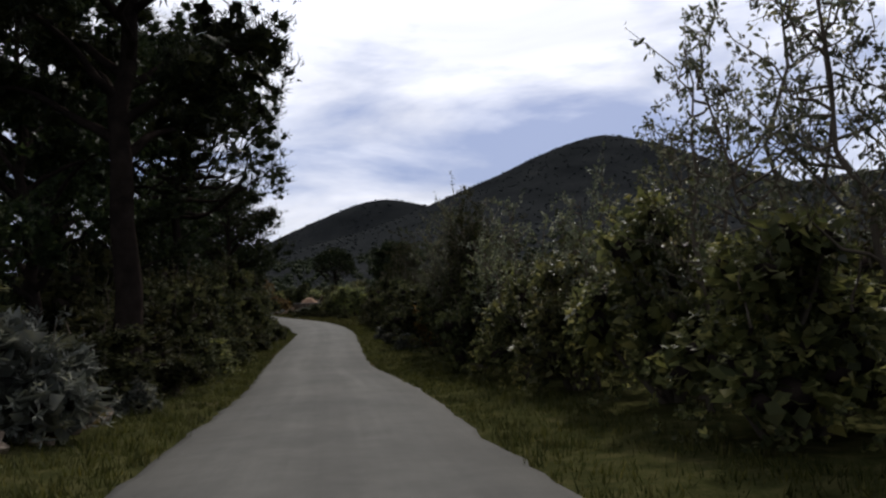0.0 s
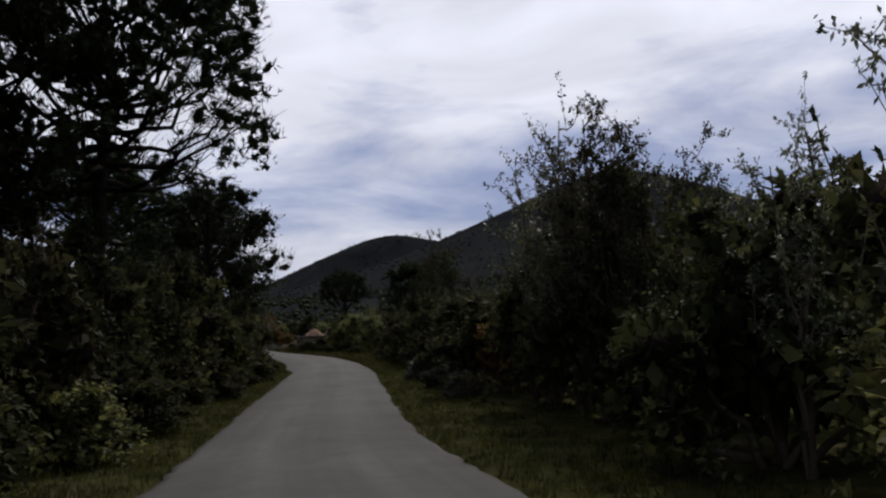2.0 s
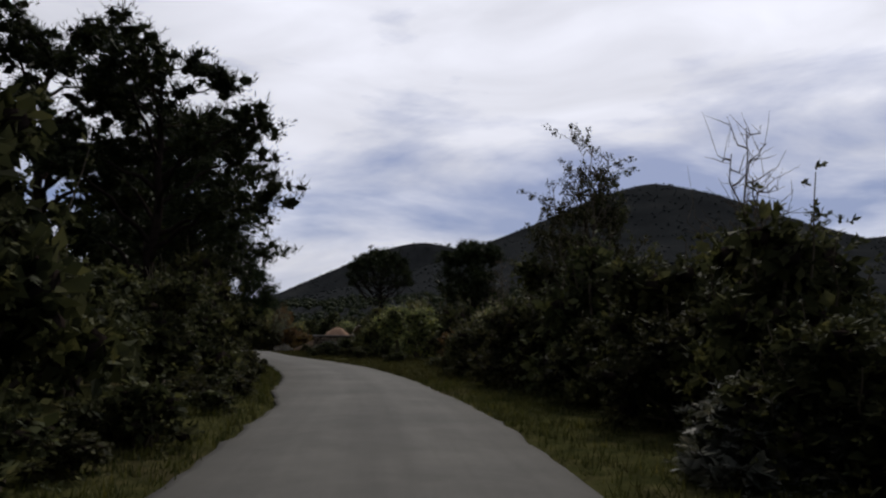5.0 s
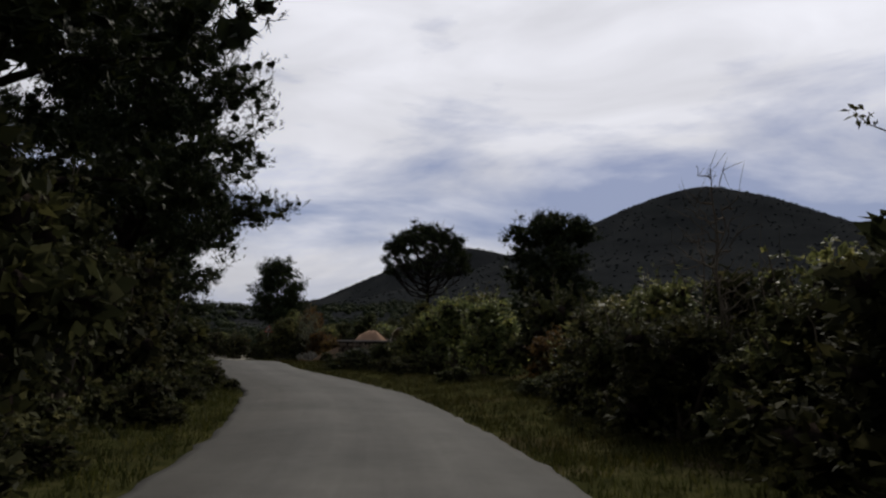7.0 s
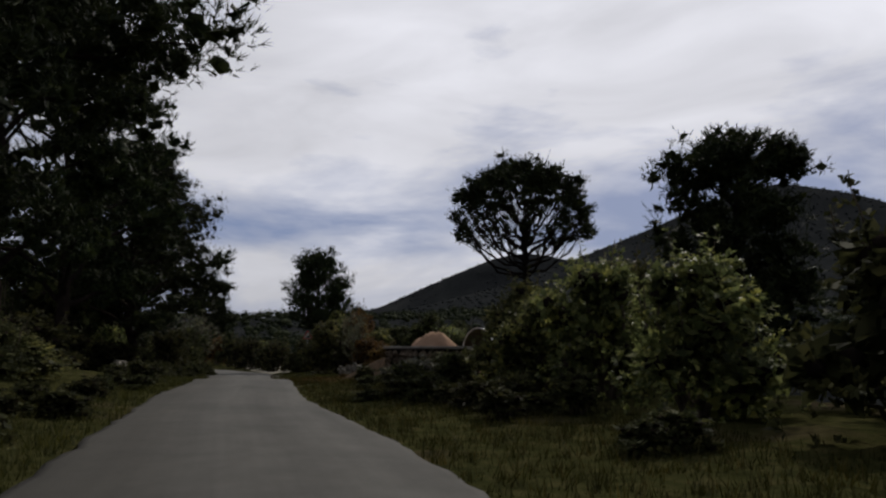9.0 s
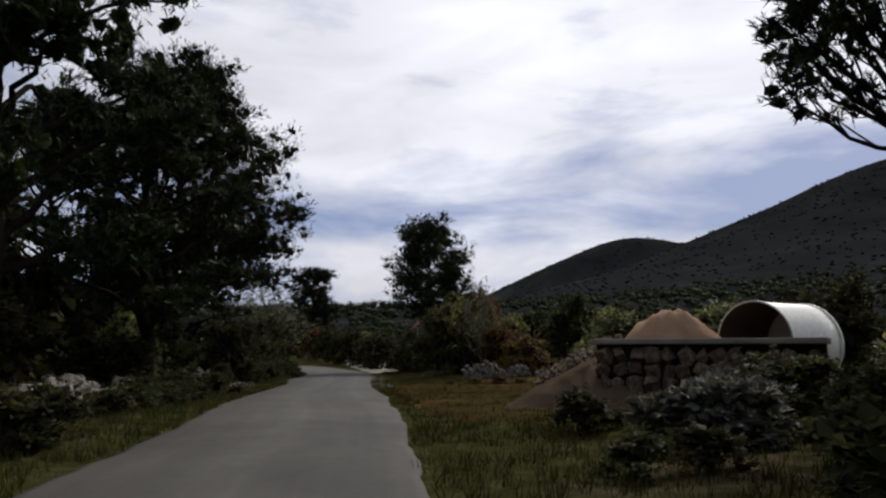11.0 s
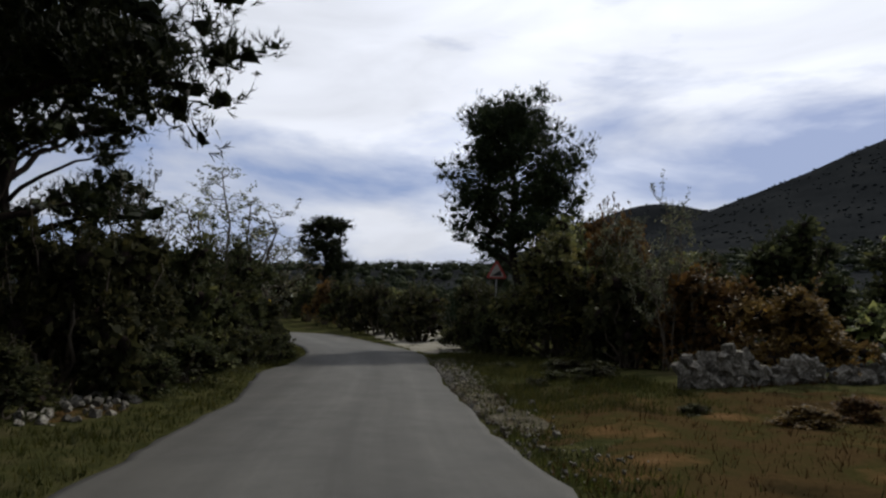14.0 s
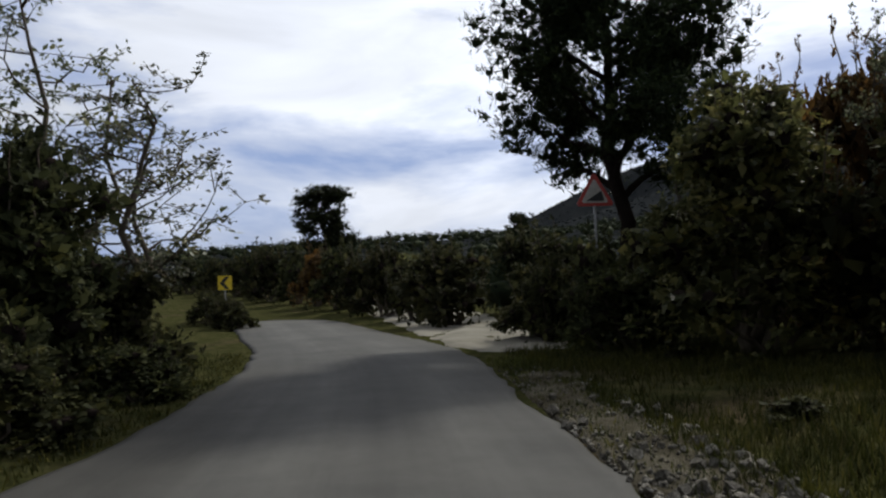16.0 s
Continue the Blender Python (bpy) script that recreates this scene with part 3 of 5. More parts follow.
def shrub_mesh(seed, shoots, leaf, width, leaf_mat, lobes=9, squat=0.9, droop=0.1, per=7, ragged=0.12, spires=9, tall=1.0):
    """A shrub one metre in radius and about two high: stems that end in leafy lobes,
    each lobe a dense inside under whorls of leaves, with side lumps and a few free shoots."""
    rng = np.random.RandomState(seed)
    stems, fol = Soup(), Soup()
    centres, radii = [(0.05, 0.0, (1.32 * tall - 0.12) * squat), (0.0, 0.05, 0.75 * tall * squat)], [0.38, 0.50]
    for k in range(lobes):
        a, t = 2.399 * k + rng.uniform(-0.5, 0.5), ((k + 0.5) / lobes) ** 1.15
        r = rng.uniform(0.42, 0.74) * (1 - 0.62 * t)
        centres.append((math.cos(a) * r, math.sin(a) * r, (0.30 + 1.20 * t) * squat * tall + rng.uniform(-0.12, 0.12)))
        radii.append(rng.uniform(0.26, 0.46) * (1 - 0.25 * t))
    big = len(centres)
    # smaller lumps sit on the lobes
    for k in range(2 * lobes):
        h = rng.randint(big)
        d = sphere_points(rng, 1)[0]
        d[2] = abs(d[2]) * 0.8
        centres.append(tuple(np.array(centres[h]) + d * radii[h] * 0.85))
        radii.append(rng.uniform(0.15, 0.25))
    centres, radii = np.array(centres), np.array(radii)
    for c in centres[:big]:
        tube(stems, bent(rng, (rng.uniform(-0.12, 0.12), rng.uniform(-0.12, 0.12), -0.08), c, 0.0, 0.04, 6), np.linspace(0.035, 0.010, 6), 5)
    inner = []
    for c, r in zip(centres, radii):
        # the lobe's twiggy heart as a solid lump, and the shaded leaves round it
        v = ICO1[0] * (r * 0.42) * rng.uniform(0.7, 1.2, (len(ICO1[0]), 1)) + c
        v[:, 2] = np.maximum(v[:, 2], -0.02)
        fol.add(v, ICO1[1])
        n = max(8, int(shoots * 1.7 * r * r))
        d = sphere_points(rng, n)
        p = c + d * r * rng.uniform(0.20, 0.60, (n, 1))
        p[:, 2] = np.maximum(p[:, 2], 0.02)
        inner.append((p, d))
    share = radii ** 2 / (radii ** 2).sum()
    at, out = [], []
    for c, r, q in zip(centres, radii, share):
        n = max(4, int(shoots * 1.35 * q))
        d = sphere_points(rng, n)
        d[:, 2] = np.where(d[:, 2] < -0.6, -d[:, 2], d[:, 2])
        lump = 0.93 + 0.16 * hash_noise(d * 3.1 + c, seed + 5) + ragged * rng.standard_exponential(n).clip(0, 2.5) * 0.6
        p = c + d * (r * lump)[:, None]
        inside = (np.linalg.norm(p[:, None] - centres[None], axis=2) < radii[None] * 0.80).any(1) | (p[:, 2] < 0.01)
        at.append(p[~inside])
        out.append(d[~inside])
    at, out = np.concatenate(at), np.concatenate(out)
    axis = out + (0, 0, 0.55) + rng.normal(0, 0.35, out.shape)
    # leaves hang down to the ground round the foot
    n = shoots // 6
    a, r = rng.uniform(0, 2 * np.pi, n), rng.uniform(0.55, 0.98, n)
    at = np.concatenate([at, np.stack([np.cos(a) * r, np.sin(a) * r, rng.uniform(0.02, 0.45, n) * squat], 1)])
    axis = np.concatenate([axis, np.stack([np.cos(a), np.sin(a), 0.3 + 0 * a], 1)])
    for k in range(spires):
        a, tip = rng.uniform(0, 6.28), rng.uniform(0.25, 0.70)
        rr = rng.uniform(0.1, 0.6)
        base = np.array([math.cos(a) * rr, math.sin(a) * rr, (1.50 * tall - 1.1 * rr * tall) * squat])
        end = base + np.array([math.cos(a) * 0.2, math.sin(a) * 0.2, 1.0]) * tip
        tube(stems, bent(rng, base, end, 0, 0.015, 5), np.linspace(0.010, 0.004, 5), 4)
        q = np.linspace(0.1, 1.0, 7)[:, None]
        at = np.concatenate([at, base + (end - base) * q + rng.normal(0, 0.025, (7, 3))])
        axis = np.concatenate([axis, rng.normal(0, 0.5, (7, 3)) + (0, 0, 0.9)])
    v, f = rosettes(rng, at, axis, per, leaf, width, 0.9, droop)
    fol.add(v, f)
    p, d = (np.concatenate(q) for q in zip(*inner))
    v, f = leaves(rng, p, d, leaf * 2.3, leaf * 1.6, 0.1)
    fol.add(v, f)
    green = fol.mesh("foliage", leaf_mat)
    # hearts get dark bark colour, which paints in the shrub's inner shade
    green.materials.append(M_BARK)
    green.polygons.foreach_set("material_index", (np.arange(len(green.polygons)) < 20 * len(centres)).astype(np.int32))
    return stems.mesh("stem", M_TWIG), green


def sapling_mesh(seed, leaf_mat, count, leaf, width, lean=0.2):
    """A thin young tree three metres high: a stem, forking branches, sparse leaves along the twigs."""
    rng = np.random.RandomState(seed)
    wood, at, out = Soup(), [], []
    twigs = wood if count else Soup()
    tips = []
    for k in range(3):
        a = rng.uniform(0, 6.28)
        top = np.array([math.cos(a) * lean * (0.6 + k * 0.5), math.sin(a) * lean * (0.6 + k * 0.5), 3.0 - 0.35 * k])
        way = bent(rng, (0.05 * k, 0.04 * k, -0.05), top, 0, 0.05, 9)
        tube(wood, way, np.linspace(0.040 - 0.006 * k, 0.006, 9), 6)
        for q in np.linspace(0.3, 0.97, 13):
            i = q * 8
            j = min(int(i), 7)
            p = way[j] + (way[j + 1] - way[j]) * (i - j)
            b = rng.uniform(0, 6.28)
            ln = (1.15 - q * 0.75) * rng.uniform(0.5, 1.0)
            end = p + np.array([math.cos(b) * ln, math.sin(b) * ln, ln * rng.uniform(0.3, 0.9)])
            twig = bent(rng, p, end, -0.04, 0.03, 6)
            tube(twigs, twig, np.linspace(0.012, 0.003, 6), 4)
            for _ in range(4):
                j2 = rng.randint(2, 6)
                e2 = twig[j2] + rng.normal(0, 0.16, 3) + (0, 0, 0.08)
                tube(twigs, bent(rng, twig[j2], e2, 0, 0.01, 3), np.linspace(0.005, 0.002, 3), 3)
                tips.append((twig[j2], e2))
            tips.append((p, end))
    for _ in range(count):
        a, b = tips[rng.randint(len(tips))]
        at.append(a + (b - a) * rng.uniform(0.35, 1.05) + rng.normal(0, 0.02, 3))
        out.append(rng.normal(0, 0.7, 3) + (b - a))
    if count:
        v, f = leaves(rng, np.array(at), np.array(out), leaf, width, 0.3)
        return wood.mesh("stem", M_TWIG), mesh_of("foliage", v, f, leaf_mat)
    return wood.mesh("stem", M_TWIG), twigs.mesh("branch", M_TWIG)


def puffs_of(rng, centres, sizes, tufts, blades, fine=1.0):
    """Cushions of pine needles: a dense dark inside, brushes of needles standing up and out of it."""
    fol = Soup()
    n = len(centres)
    # frayed, cupped sprays through the middle of each cushion
    rim = 7
    ax = sphere_points(rng, n * 3)
    u = np.cross(ax, (0.31, 0.17, 0.93))
    u /= np.linalg.norm(u, axis=1, keepdims=True) + 1e-9
    w = np.cross(ax, u)
    mid, size = np.repeat(centres, 3, 0), np.repeat(sizes, 3)[:, None, None]
    a = np.arange(rim)[None] * (2 * np.pi / rim) + rng.uniform(0, 6.28, (n * 3, 1))
    ray = (u[:, None] * np.cos(a)[..., None] + w[:, None] * np.sin(a)[..., None] + ax[:, None] * rng.uniform(-0.35, 0.35, (n * 3, rim, 1))) * rng.uniform(0.12, 0.38 if tufts > 7 else 0.60, (n * 3, rim, 1)) * size * (1, 1, 0.8)
    v = np.concatenate([mid[:, None] + ax[:, None] * size * 0.12, mid[:, None] + ray], 1)
    k = np.arange(rim)
    fan = np.stack([0 * k, 1 + k, 1 + (k + 1) % rim], 1)
    fol.add(v.reshape(-1, 3), (fan[None] + (np.arange(n * 3) * (rim + 1))[:, None, None]).reshape(-1, 3))
    d = sphere_points(rng, n * 10)
    at = np.repeat(centres, 10, 0) + d * np.repeat(sizes, 10)[:, None] * rng.uniform(0.2, 0.72, (n * 10, 1)) * (1, 1, 0.8)
    v, f = needles(rng, at, d, 1, 0.22 * fine, 0.033 * fine)
    fol.add(v, f)
    d = sphere_points(rng, n * tufts)
    d[:, 2] = d[:, 2] * 0.85 + 0.15
    r = np.repeat(sizes, tufts)[:, None]
    at = np.repeat(centres, tufts, 0) + d * r * rng.uniform(0.50, 0.92, (n * tufts, 1)) * (1, 1, 0.8)
    axis = d * 0.75 + (0, 0, 0.55) + rng.normal(0, 0.18, d.shape)
    axis /= np.linalg.norm(axis, axis=1, keepdims=True)
    p, a = np.repeat(at, blades, 0), np.repeat(axis, blades, 0)
    way = a + rng.normal(0, 0.42, p.shape)
    way /= np.linalg.norm(way, axis=1, keepdims=True)
    side = np.cross(way, rng.normal(0, 1, p.shape))
    side /= np.linalg.norm(side, axis=1, keepdims=True) + 1e-9
    p = p + a * rng.uniform(-0.06, 0.12, (len(p), 1)) * fine
    ln = 0.20 * fine * rng.uniform(0.7, 1.25, (len(p), 1))
    v = np.stack([p - side * 0.013 * fine, p + side * 0.013 * fine, p + way * ln], 1)
    fol.add(v.reshape(-1, 3), np.arange(3 * len(p)).reshape(-1, 3))
    return fol.mesh("crown", M_PINE)


def trunk_of(rng, tall, lean, reach, thick=0.022):
    wood = Soup()
    way = bent(rng, (0, 0, -0.15), (lean[0], lean[1], tall * reach), 0, tall * 0.010, 12)
    way[0, :2] = 0
    rad = np.linspace(tall * thick, tall * 0.005, 12)
    rad[0] *= 1.35
    tube(wood, way, rad, 10)
    return wood, way, rad


def along(way, q):
    i = min(max(q, 0.0) * (len(way) - 1), len(way) - 1.001)
    j = int(i)
    return way[j] + (way[j + 1] - way[j]) * (i - j), j


def pine_mesh(seed, tall, spread, clear, lean, limbs, puffs, top=0.55, up=0.25, puff=0.62, shape=(0.7, 1.0, 1.0, 0.70, 0.25), fine=1.0, brushes=(6, 6)):
    """A pine: a leaning trunk, limbs that fork, and lumps of needle cushions along their outer halves."""
    rng = np.random.RandomState(seed)
    wood, way, rad = trunk_of(rng, tall, lean, 0.92)
    tips, ends = [], []
    for k in range(limbs):
        q = clear + (0.98 - clear) * ((k + 0.5) / limbs)
        p, j = along(way, q)
        a = 2.399 * k + rng.uniform(-0.4, 0.4)
        h = (q - clear) / (1 - clear)
        reach = spread * np.interp(h, [0, 0.18, top, 0.85, 1], shape) * rng.uniform(0.72, 1.08)
        end = p + np.array([math.cos(a) * reach, math.sin(a) * reach, reach * rng.uniform(up - 0.15, up + 0.3)])
        limb = bent(rng, p, end, 0.10 * reach, 0.02 * reach, 8)
        tube(wood, limb, np.linspace(max(0.03, rad[j] * 0.55), 0.018, 8), 6)
        for f in range(9):
            j2 = rng.randint(2, 8)
            ln = reach * rng.uniform(0.20, 0.45)
            b = a + rng.uniform(-1.3, 1.3)
            e2 = limb[j2] + np.array([math.cos(b) * ln, math.sin(b) * ln, ln * rng.uniform(-0.25, 0.95)])
            tw = bent(rng, limb[j2], e2, 0, 0.02, 5)
            tips += [(e2, tw), (tw[3], tw[:4]), (tw[2], tw[:3])]
        tips += [(limb[6], None), (limb[5], None), (limb[4], None)]
        ends += [end, (limb[6] + limb[5]) / 2]
    crown = np.repeat(way[-3:], 4, 0) + rng.normal(0, 0.25, (12, 3)) + (0, 0, 0.15)
    chosen = [tips[k] for k in rng.permutation(len(tips))[:puffs // 9 - len(ends)]]
    for _, tw in chosen:
        if tw is not None:
            tube(wood, tw, np.linspace(0.022, 0.009, len(tw)), 4)
    lumps = np.array(ends + [p for p, _ in chosen])
    pick = np.repeat(lumps, 9, 0) + rng.normal(0, 0.34, (len(lumps) * 9, 3)) * (1.1, 1.1, 0.85) + (0, 0, 0.12)
    pick = np.concatenate([pick, crown])
    return wood.mesh("trunk", M_BARK), puffs_of(rng, pick, puff * rng.uniform(0.50, 0.95, len(pick)), *brushes, fine)


def umbrella_mesh(seed, tall, radius, rim, low, n, puff, deep, ribs=34):
    """An umbrella pine: ribs rise from the upper trunk to a dome of needle cushions."""
    rng = np.random.RandomState(seed)
    wood, way, rad = trunk_of(rng, tall, (0.1, 0.05), 0.86, 0.019)
    centre = np.array([0.05, 0.0, rim])
    cap = tall - rim
    for k in range(ribs):
        q = (k + 0.5) / ribs
        phi = math.acos(1 - q * 1.2)
        a = 2.399 * k
        end = centre + np.array([math.cos(a) * math.sin(phi) * radius, math.sin(a) * math.sin(phi) * radius, math.cos(phi) * cap]) * rng.uniform(0.88, 0.98)
        p, j = along(way, np.interp(phi, [0, 1.75], [0.95, low]))
        rib = bent(rng, p, end, -0.16 * np.linalg.norm(end - p), 0.02 * radius, 8)
        tube(wood, rib, np.linspace(0.007 * tall, 0.014, 8), 5)
        for f in range(9):
            j2 = rng.randint(3, 7)
            e2 = centre + (end - centre) * 0.96 + rng.normal(0, 0.09 * radius, 3)
            tube(wood, bent(rng, rib[j2], e2, -0.03, 0.03, 5), np.linspace(0.018, 0.006, 5), 4)
    q = rng.uniform(0, 1, n)
    phi = np.arccos(1 - q * 1.28)
    a = rng.uniform(0, 6.283, n)
    lump = 1 + 0.08 * np.sin(a * 5 + 1) * np.sin(phi * 4) + rng.normal(0, 0.03, n)
    thick = (1 - deep * rng.uniform(0, 1, n) * np.where(phi < 1.3, 1, 0.5)) * lump
    keep = (phi < 1.15) | (rng.uniform(0, 1, n) < 0.62)
    phi, a, thick, n = phi[keep], a[keep], thick[keep], int(keep.sum())
    at = centre + np.stack([np.cos(a) * np.sin(phi) * radius, np.sin(a) * np.sin(phi) * radius, np.cos(phi) * cap], 1) * thick[:, None]
    return wood.mesh("trunk", M_BARK), puffs_of(rng, at, puff * rng.uniform(0.7, 1.3, n) * np.where(phi > 1.15, 0.72, 1.0), 7, 6, 0.6 if tall < 10 else 1.0)


def plant(name, woody, green, wood_name="stem", green_name="foliage"):
    root = new(name)
    root.empty_display_size = 0.2
    if woody:
        tagged(part_np(wood_name, woody, root), kind="stuff" if wood_name == "stem" else "")
    if green:
        tagged(part_np(green_name, green, root), kind="stuff" if green_name == "branch" else "")
    return root


PROTO = {}


def put(kind, at, size, turn, label, category, group="", squash=1.0):
    """Sets a plant of that kind at a place: the first stands for itself, later ones are copies."""
    m = Matrix.Translation(Vector(at)) @ pose(0, 0, 0, 0, 0, turn) @ Matrix.Diagonal((size[0], size[0], size[1], 1))
    name, woody, green, wn_, gn_ = KINDS[kind]
    if kind not in PROTO:
        ob = plant(name, woody, green, wn_, gn_)
        ob.matrix_world = m
        PROTO[kind] = ob
    else:
        src = PROTO[kind]
        ob = copy_thing(src, Matrix.Identity(4))
        ob.matrix_basis = m
    return tagged(ob, label, category, group)


KINDS = {}
for k in range(4):
    KINDS["ever%d" % k] = ("evergreen_shrub", *shrub_mesh(40 + k, 520, 0.056, 0.031, M_SHRUB, 9 + k, 0.9, 0.1, 6), "stem", "foliage")
for k in range(2):
    KINDS["evertall%d" % k] = ("evergreen_shrub", *shrub_mesh(46 + k, 660, 0.054, 0.028, M_SHRUB, 14 + k, 0.9, 0.1, 6, 0.14, 9, 1.45), "stem", "foliage")
    KINDS["leafytall%d" % k] = ("leafy_shrub", *shrub_mesh(66 + k, 720, 0.050, 0.031, M_LEAFY, 14 + k, 0.92, 0.25, 7, 0.20, 10, 1.45), "stem", "foliage")
for k in range(2):
    KINDS["back%d" % k] = ("evergreen_shrub", *shrub_mesh(50 + k, 200, 0.084, 0.048, M_SHRUB, 9 + k, 0.9, 0.1, 6), "stem", "foliage")
for k in range(3):
    KINDS["leafy%d" % k] = ("leafy_shrub", *shrub_mesh(60 + k, 600, 0.053, 0.032, M_LEAFY, 10 + k, 0.92, 0.25, 7, 0.20, 10), "stem", "foliage")
KINDS["low"] = ("undergrowth_shrub", *shrub_mesh(56, 110, 0.105, 0.056, M_SHRUB, 6, 0.9, 0.1, 6, 0.16, 3), "stem", "foliage")
KINDS["rust"] = ("rusty_shrub", *shrub_mesh(70, 560, 0.056, 0.032, M_RUST, 9, 0.9, 0.2), "stem", "foliage")
for k in range(2):
    KINDS["grey%d" % k] = ("grey_shrub", *shrub_mesh(75 + k, 520, 0.100, 0.022, M_GREY, 8, 0.62, 0.0, 8, 0.25), "stem", "foliage")
for k in range(3):
    KINDS["sap%d" % k] = ("sapling", *sapling_mesh(80 + k, M_PALE, 3200, 0.052, 0.026, 0.25 + 0.15 * k), "stem", "foliage")
KINDS["sapdark"] = ("sapling", *sapling_mesh(84, M_SHRUB, 5500, 0.050, 0.028, 0.2), "stem", "foliage")
KINDS["bare"] = ("bare_sapling", *sapling_mesh(86, M_PALE, 0, 0.06, 0.03, 0.3), "stem", "branch")
KINDS["tall"] = ("pine_tree", *umbrella_mesh(101, 15.8, 5.5, 9.1, 0.46, 1250, 0.60, 0.35, 40), "trunk", "crown")
KINDS["pineA"] = ("pine_tree", *pine_mesh(107, 15.5, 4.4, 0.36, (0.6, 0.3), 24, 960, 0.5, 0.4, 0.72), "trunk", "crown")
KINDS["pineB"] = ("pine_tree", *pine_mesh(102, 12.0, 4.3, 0.18, (0.5, -0.4), 24, 620, 0.4, 0.35, 0.72), "trunk", "crown")
KINDS["pineC"] = ("pine_tree", *pine_mesh(103, 13.0, 4.6, 0.16, (-0.4, 0.5), 26, 820, 0.45, 0.36, 0.72), "trunk", "crown")
KINDS["pineF"] = ("pine_tree", *pine_mesh(108, 13.0, 4.6, 0.19, (-0.3, 0.4), 36, 2500, 0.45, 0.36, 0.76, (0.75, 1.0, 0.95, 0.55, 0.2), 0.80, (10, 7)), "trunk", "crown")
KINDS["pineD"] = ("pine_tree", *pine_mesh(104, 10.6, 2.5, 0.32, (-0.30, -0.12), 28, 1700, 0.45, 0.45, 0.60, (0.9, 1.1, 0.95, 0.60, 0.35), 0.78, (8, 7)), "trunk", "crown")
KINDS["umbrella"] = ("umbrella_pine", *umbrella_mesh(105, 7.5, 2.3, 5.3, 0.54, 800, 0.31, 0.22), "trunk", "crown")
KINDS["oak"] = ("round_tree", *pine_mesh(106, 8.6, 2.2, 0.16, (0.2, 0.2), 24, 900, 0.45, 0.35, 0.60, (0.95, 1.0, 0.95, 0.62, 0.25)), "trunk", "crown")

# pines and the other tall trees, in plan
TREES = [
    ("tall", (-12.2, 39.0), (1.0, 1.05), 20, "tall dark pine with bare radiating limbs behind the roadside shrubs"),
    ("pineA", (-5.6, 19.0), (1.0, 1.0), 70, "tall pine with a dark trunk close to the road"),
    ("pineA", (-13.5, 30.0), (1.0, 1.05), 190, "tall dark pine behind the roadside shrubs"),
    ("pineB", (-16.6, 61.0), (1.0, 1.0), 130, "dense dark pine behind the hedge"),
    ("pineF", (-21.2, 74.8), (1.0, 1.02), 200, "dense dark pine with low drooping boughs"),
    ("pineA", (-21.5, 62.5), (0.9, 0.83), 250, "dark pine with an open trunk"),
    ("pineC", (-31.6, 92.6), (0.92, 1.05), 60, "dense dark pine behind a stone wall"),
    ("pineC", (-28.4, 85.4), (0.85, 1.05), 160, "dense dark pine behind the verge"),
    ("pineB", (-32.6, 98.5), (0.85, 0.80), 310, "dark pine with low boughs"),
    ("pineF", (-38.0, 105.8), (0.98, 1.06), 250, "broad dense dark pine with open lower limbs"),
    ("pineB", (-46.0, 114.6), (0.75, 0.82), 200, "dense dark pine in the second row"),
    ("pineC", (-44.0, 105.0), (0.9, 0.95), 10, "dark pine at the back of the thicket"),
    ("pineD", (-35.8, 131.3), (1.0, 1.04), 0, "slender dark pine leaning over the roadside"),
    ("pineB", (-10.5, 24.0), (0.9, 1.0), 220, "dense dark pine behind the roadside shrubs"),
    ("pineB", (-13.0, 33.8), (0.85, 1.0), 100, "dense dark pine with low boughs"),
    ("pineB", (-15.5, 44.5), (0.8, 0.75), 60, "dense dark pine behind the hedge"),
    ("umbrella", (-13.4, 92.7), (1.08, 1.03), 0, "umbrella pine with a domed crown and bare ribs"),
    ("oak", (-6.3, 92.2), (1.0, 1.0), 0, "dark round-crowned tree above the shrubs"),
    ("oak", (-94.0, 216.0), (1.9, 1.75), 0, "solitary dark pine on the far rise"),
    ("oak", (-68.0, 240.0), (0.9, 1.1), 90, "small round-topped pine standing above the far woods"),
    ("pineB", (-16.0, 35.5), (0.9, 0.85), 300, "dense dark pine in the second row"),
    ("pineC", (-19.0, 51.0), (0.72, 0.80), 20, "dense dark pine in the second row"),
    ("pineB", (-41.5, 110.5), (0.82, 0.78), 80, "dark pine with low boughs behind the shrubs"),
    ("pineB", (-48.0, 63.0), (1.0, 1.1), 40, "dark pine further back in the wood"),
    ("pineC", (-24.0, 44.0), (1.0, 1.0), 140, "dark pine further back in the wood"),
]
for kind, (x, y), size, turn, label in TREES:
    z = float(height(np.array([x]), np.array([y]))[0])
    put(kind, (x, y, z), size, turn, label, "tree", "pines along the road" if kind.startswith("pine") or kind == "tall" else "")

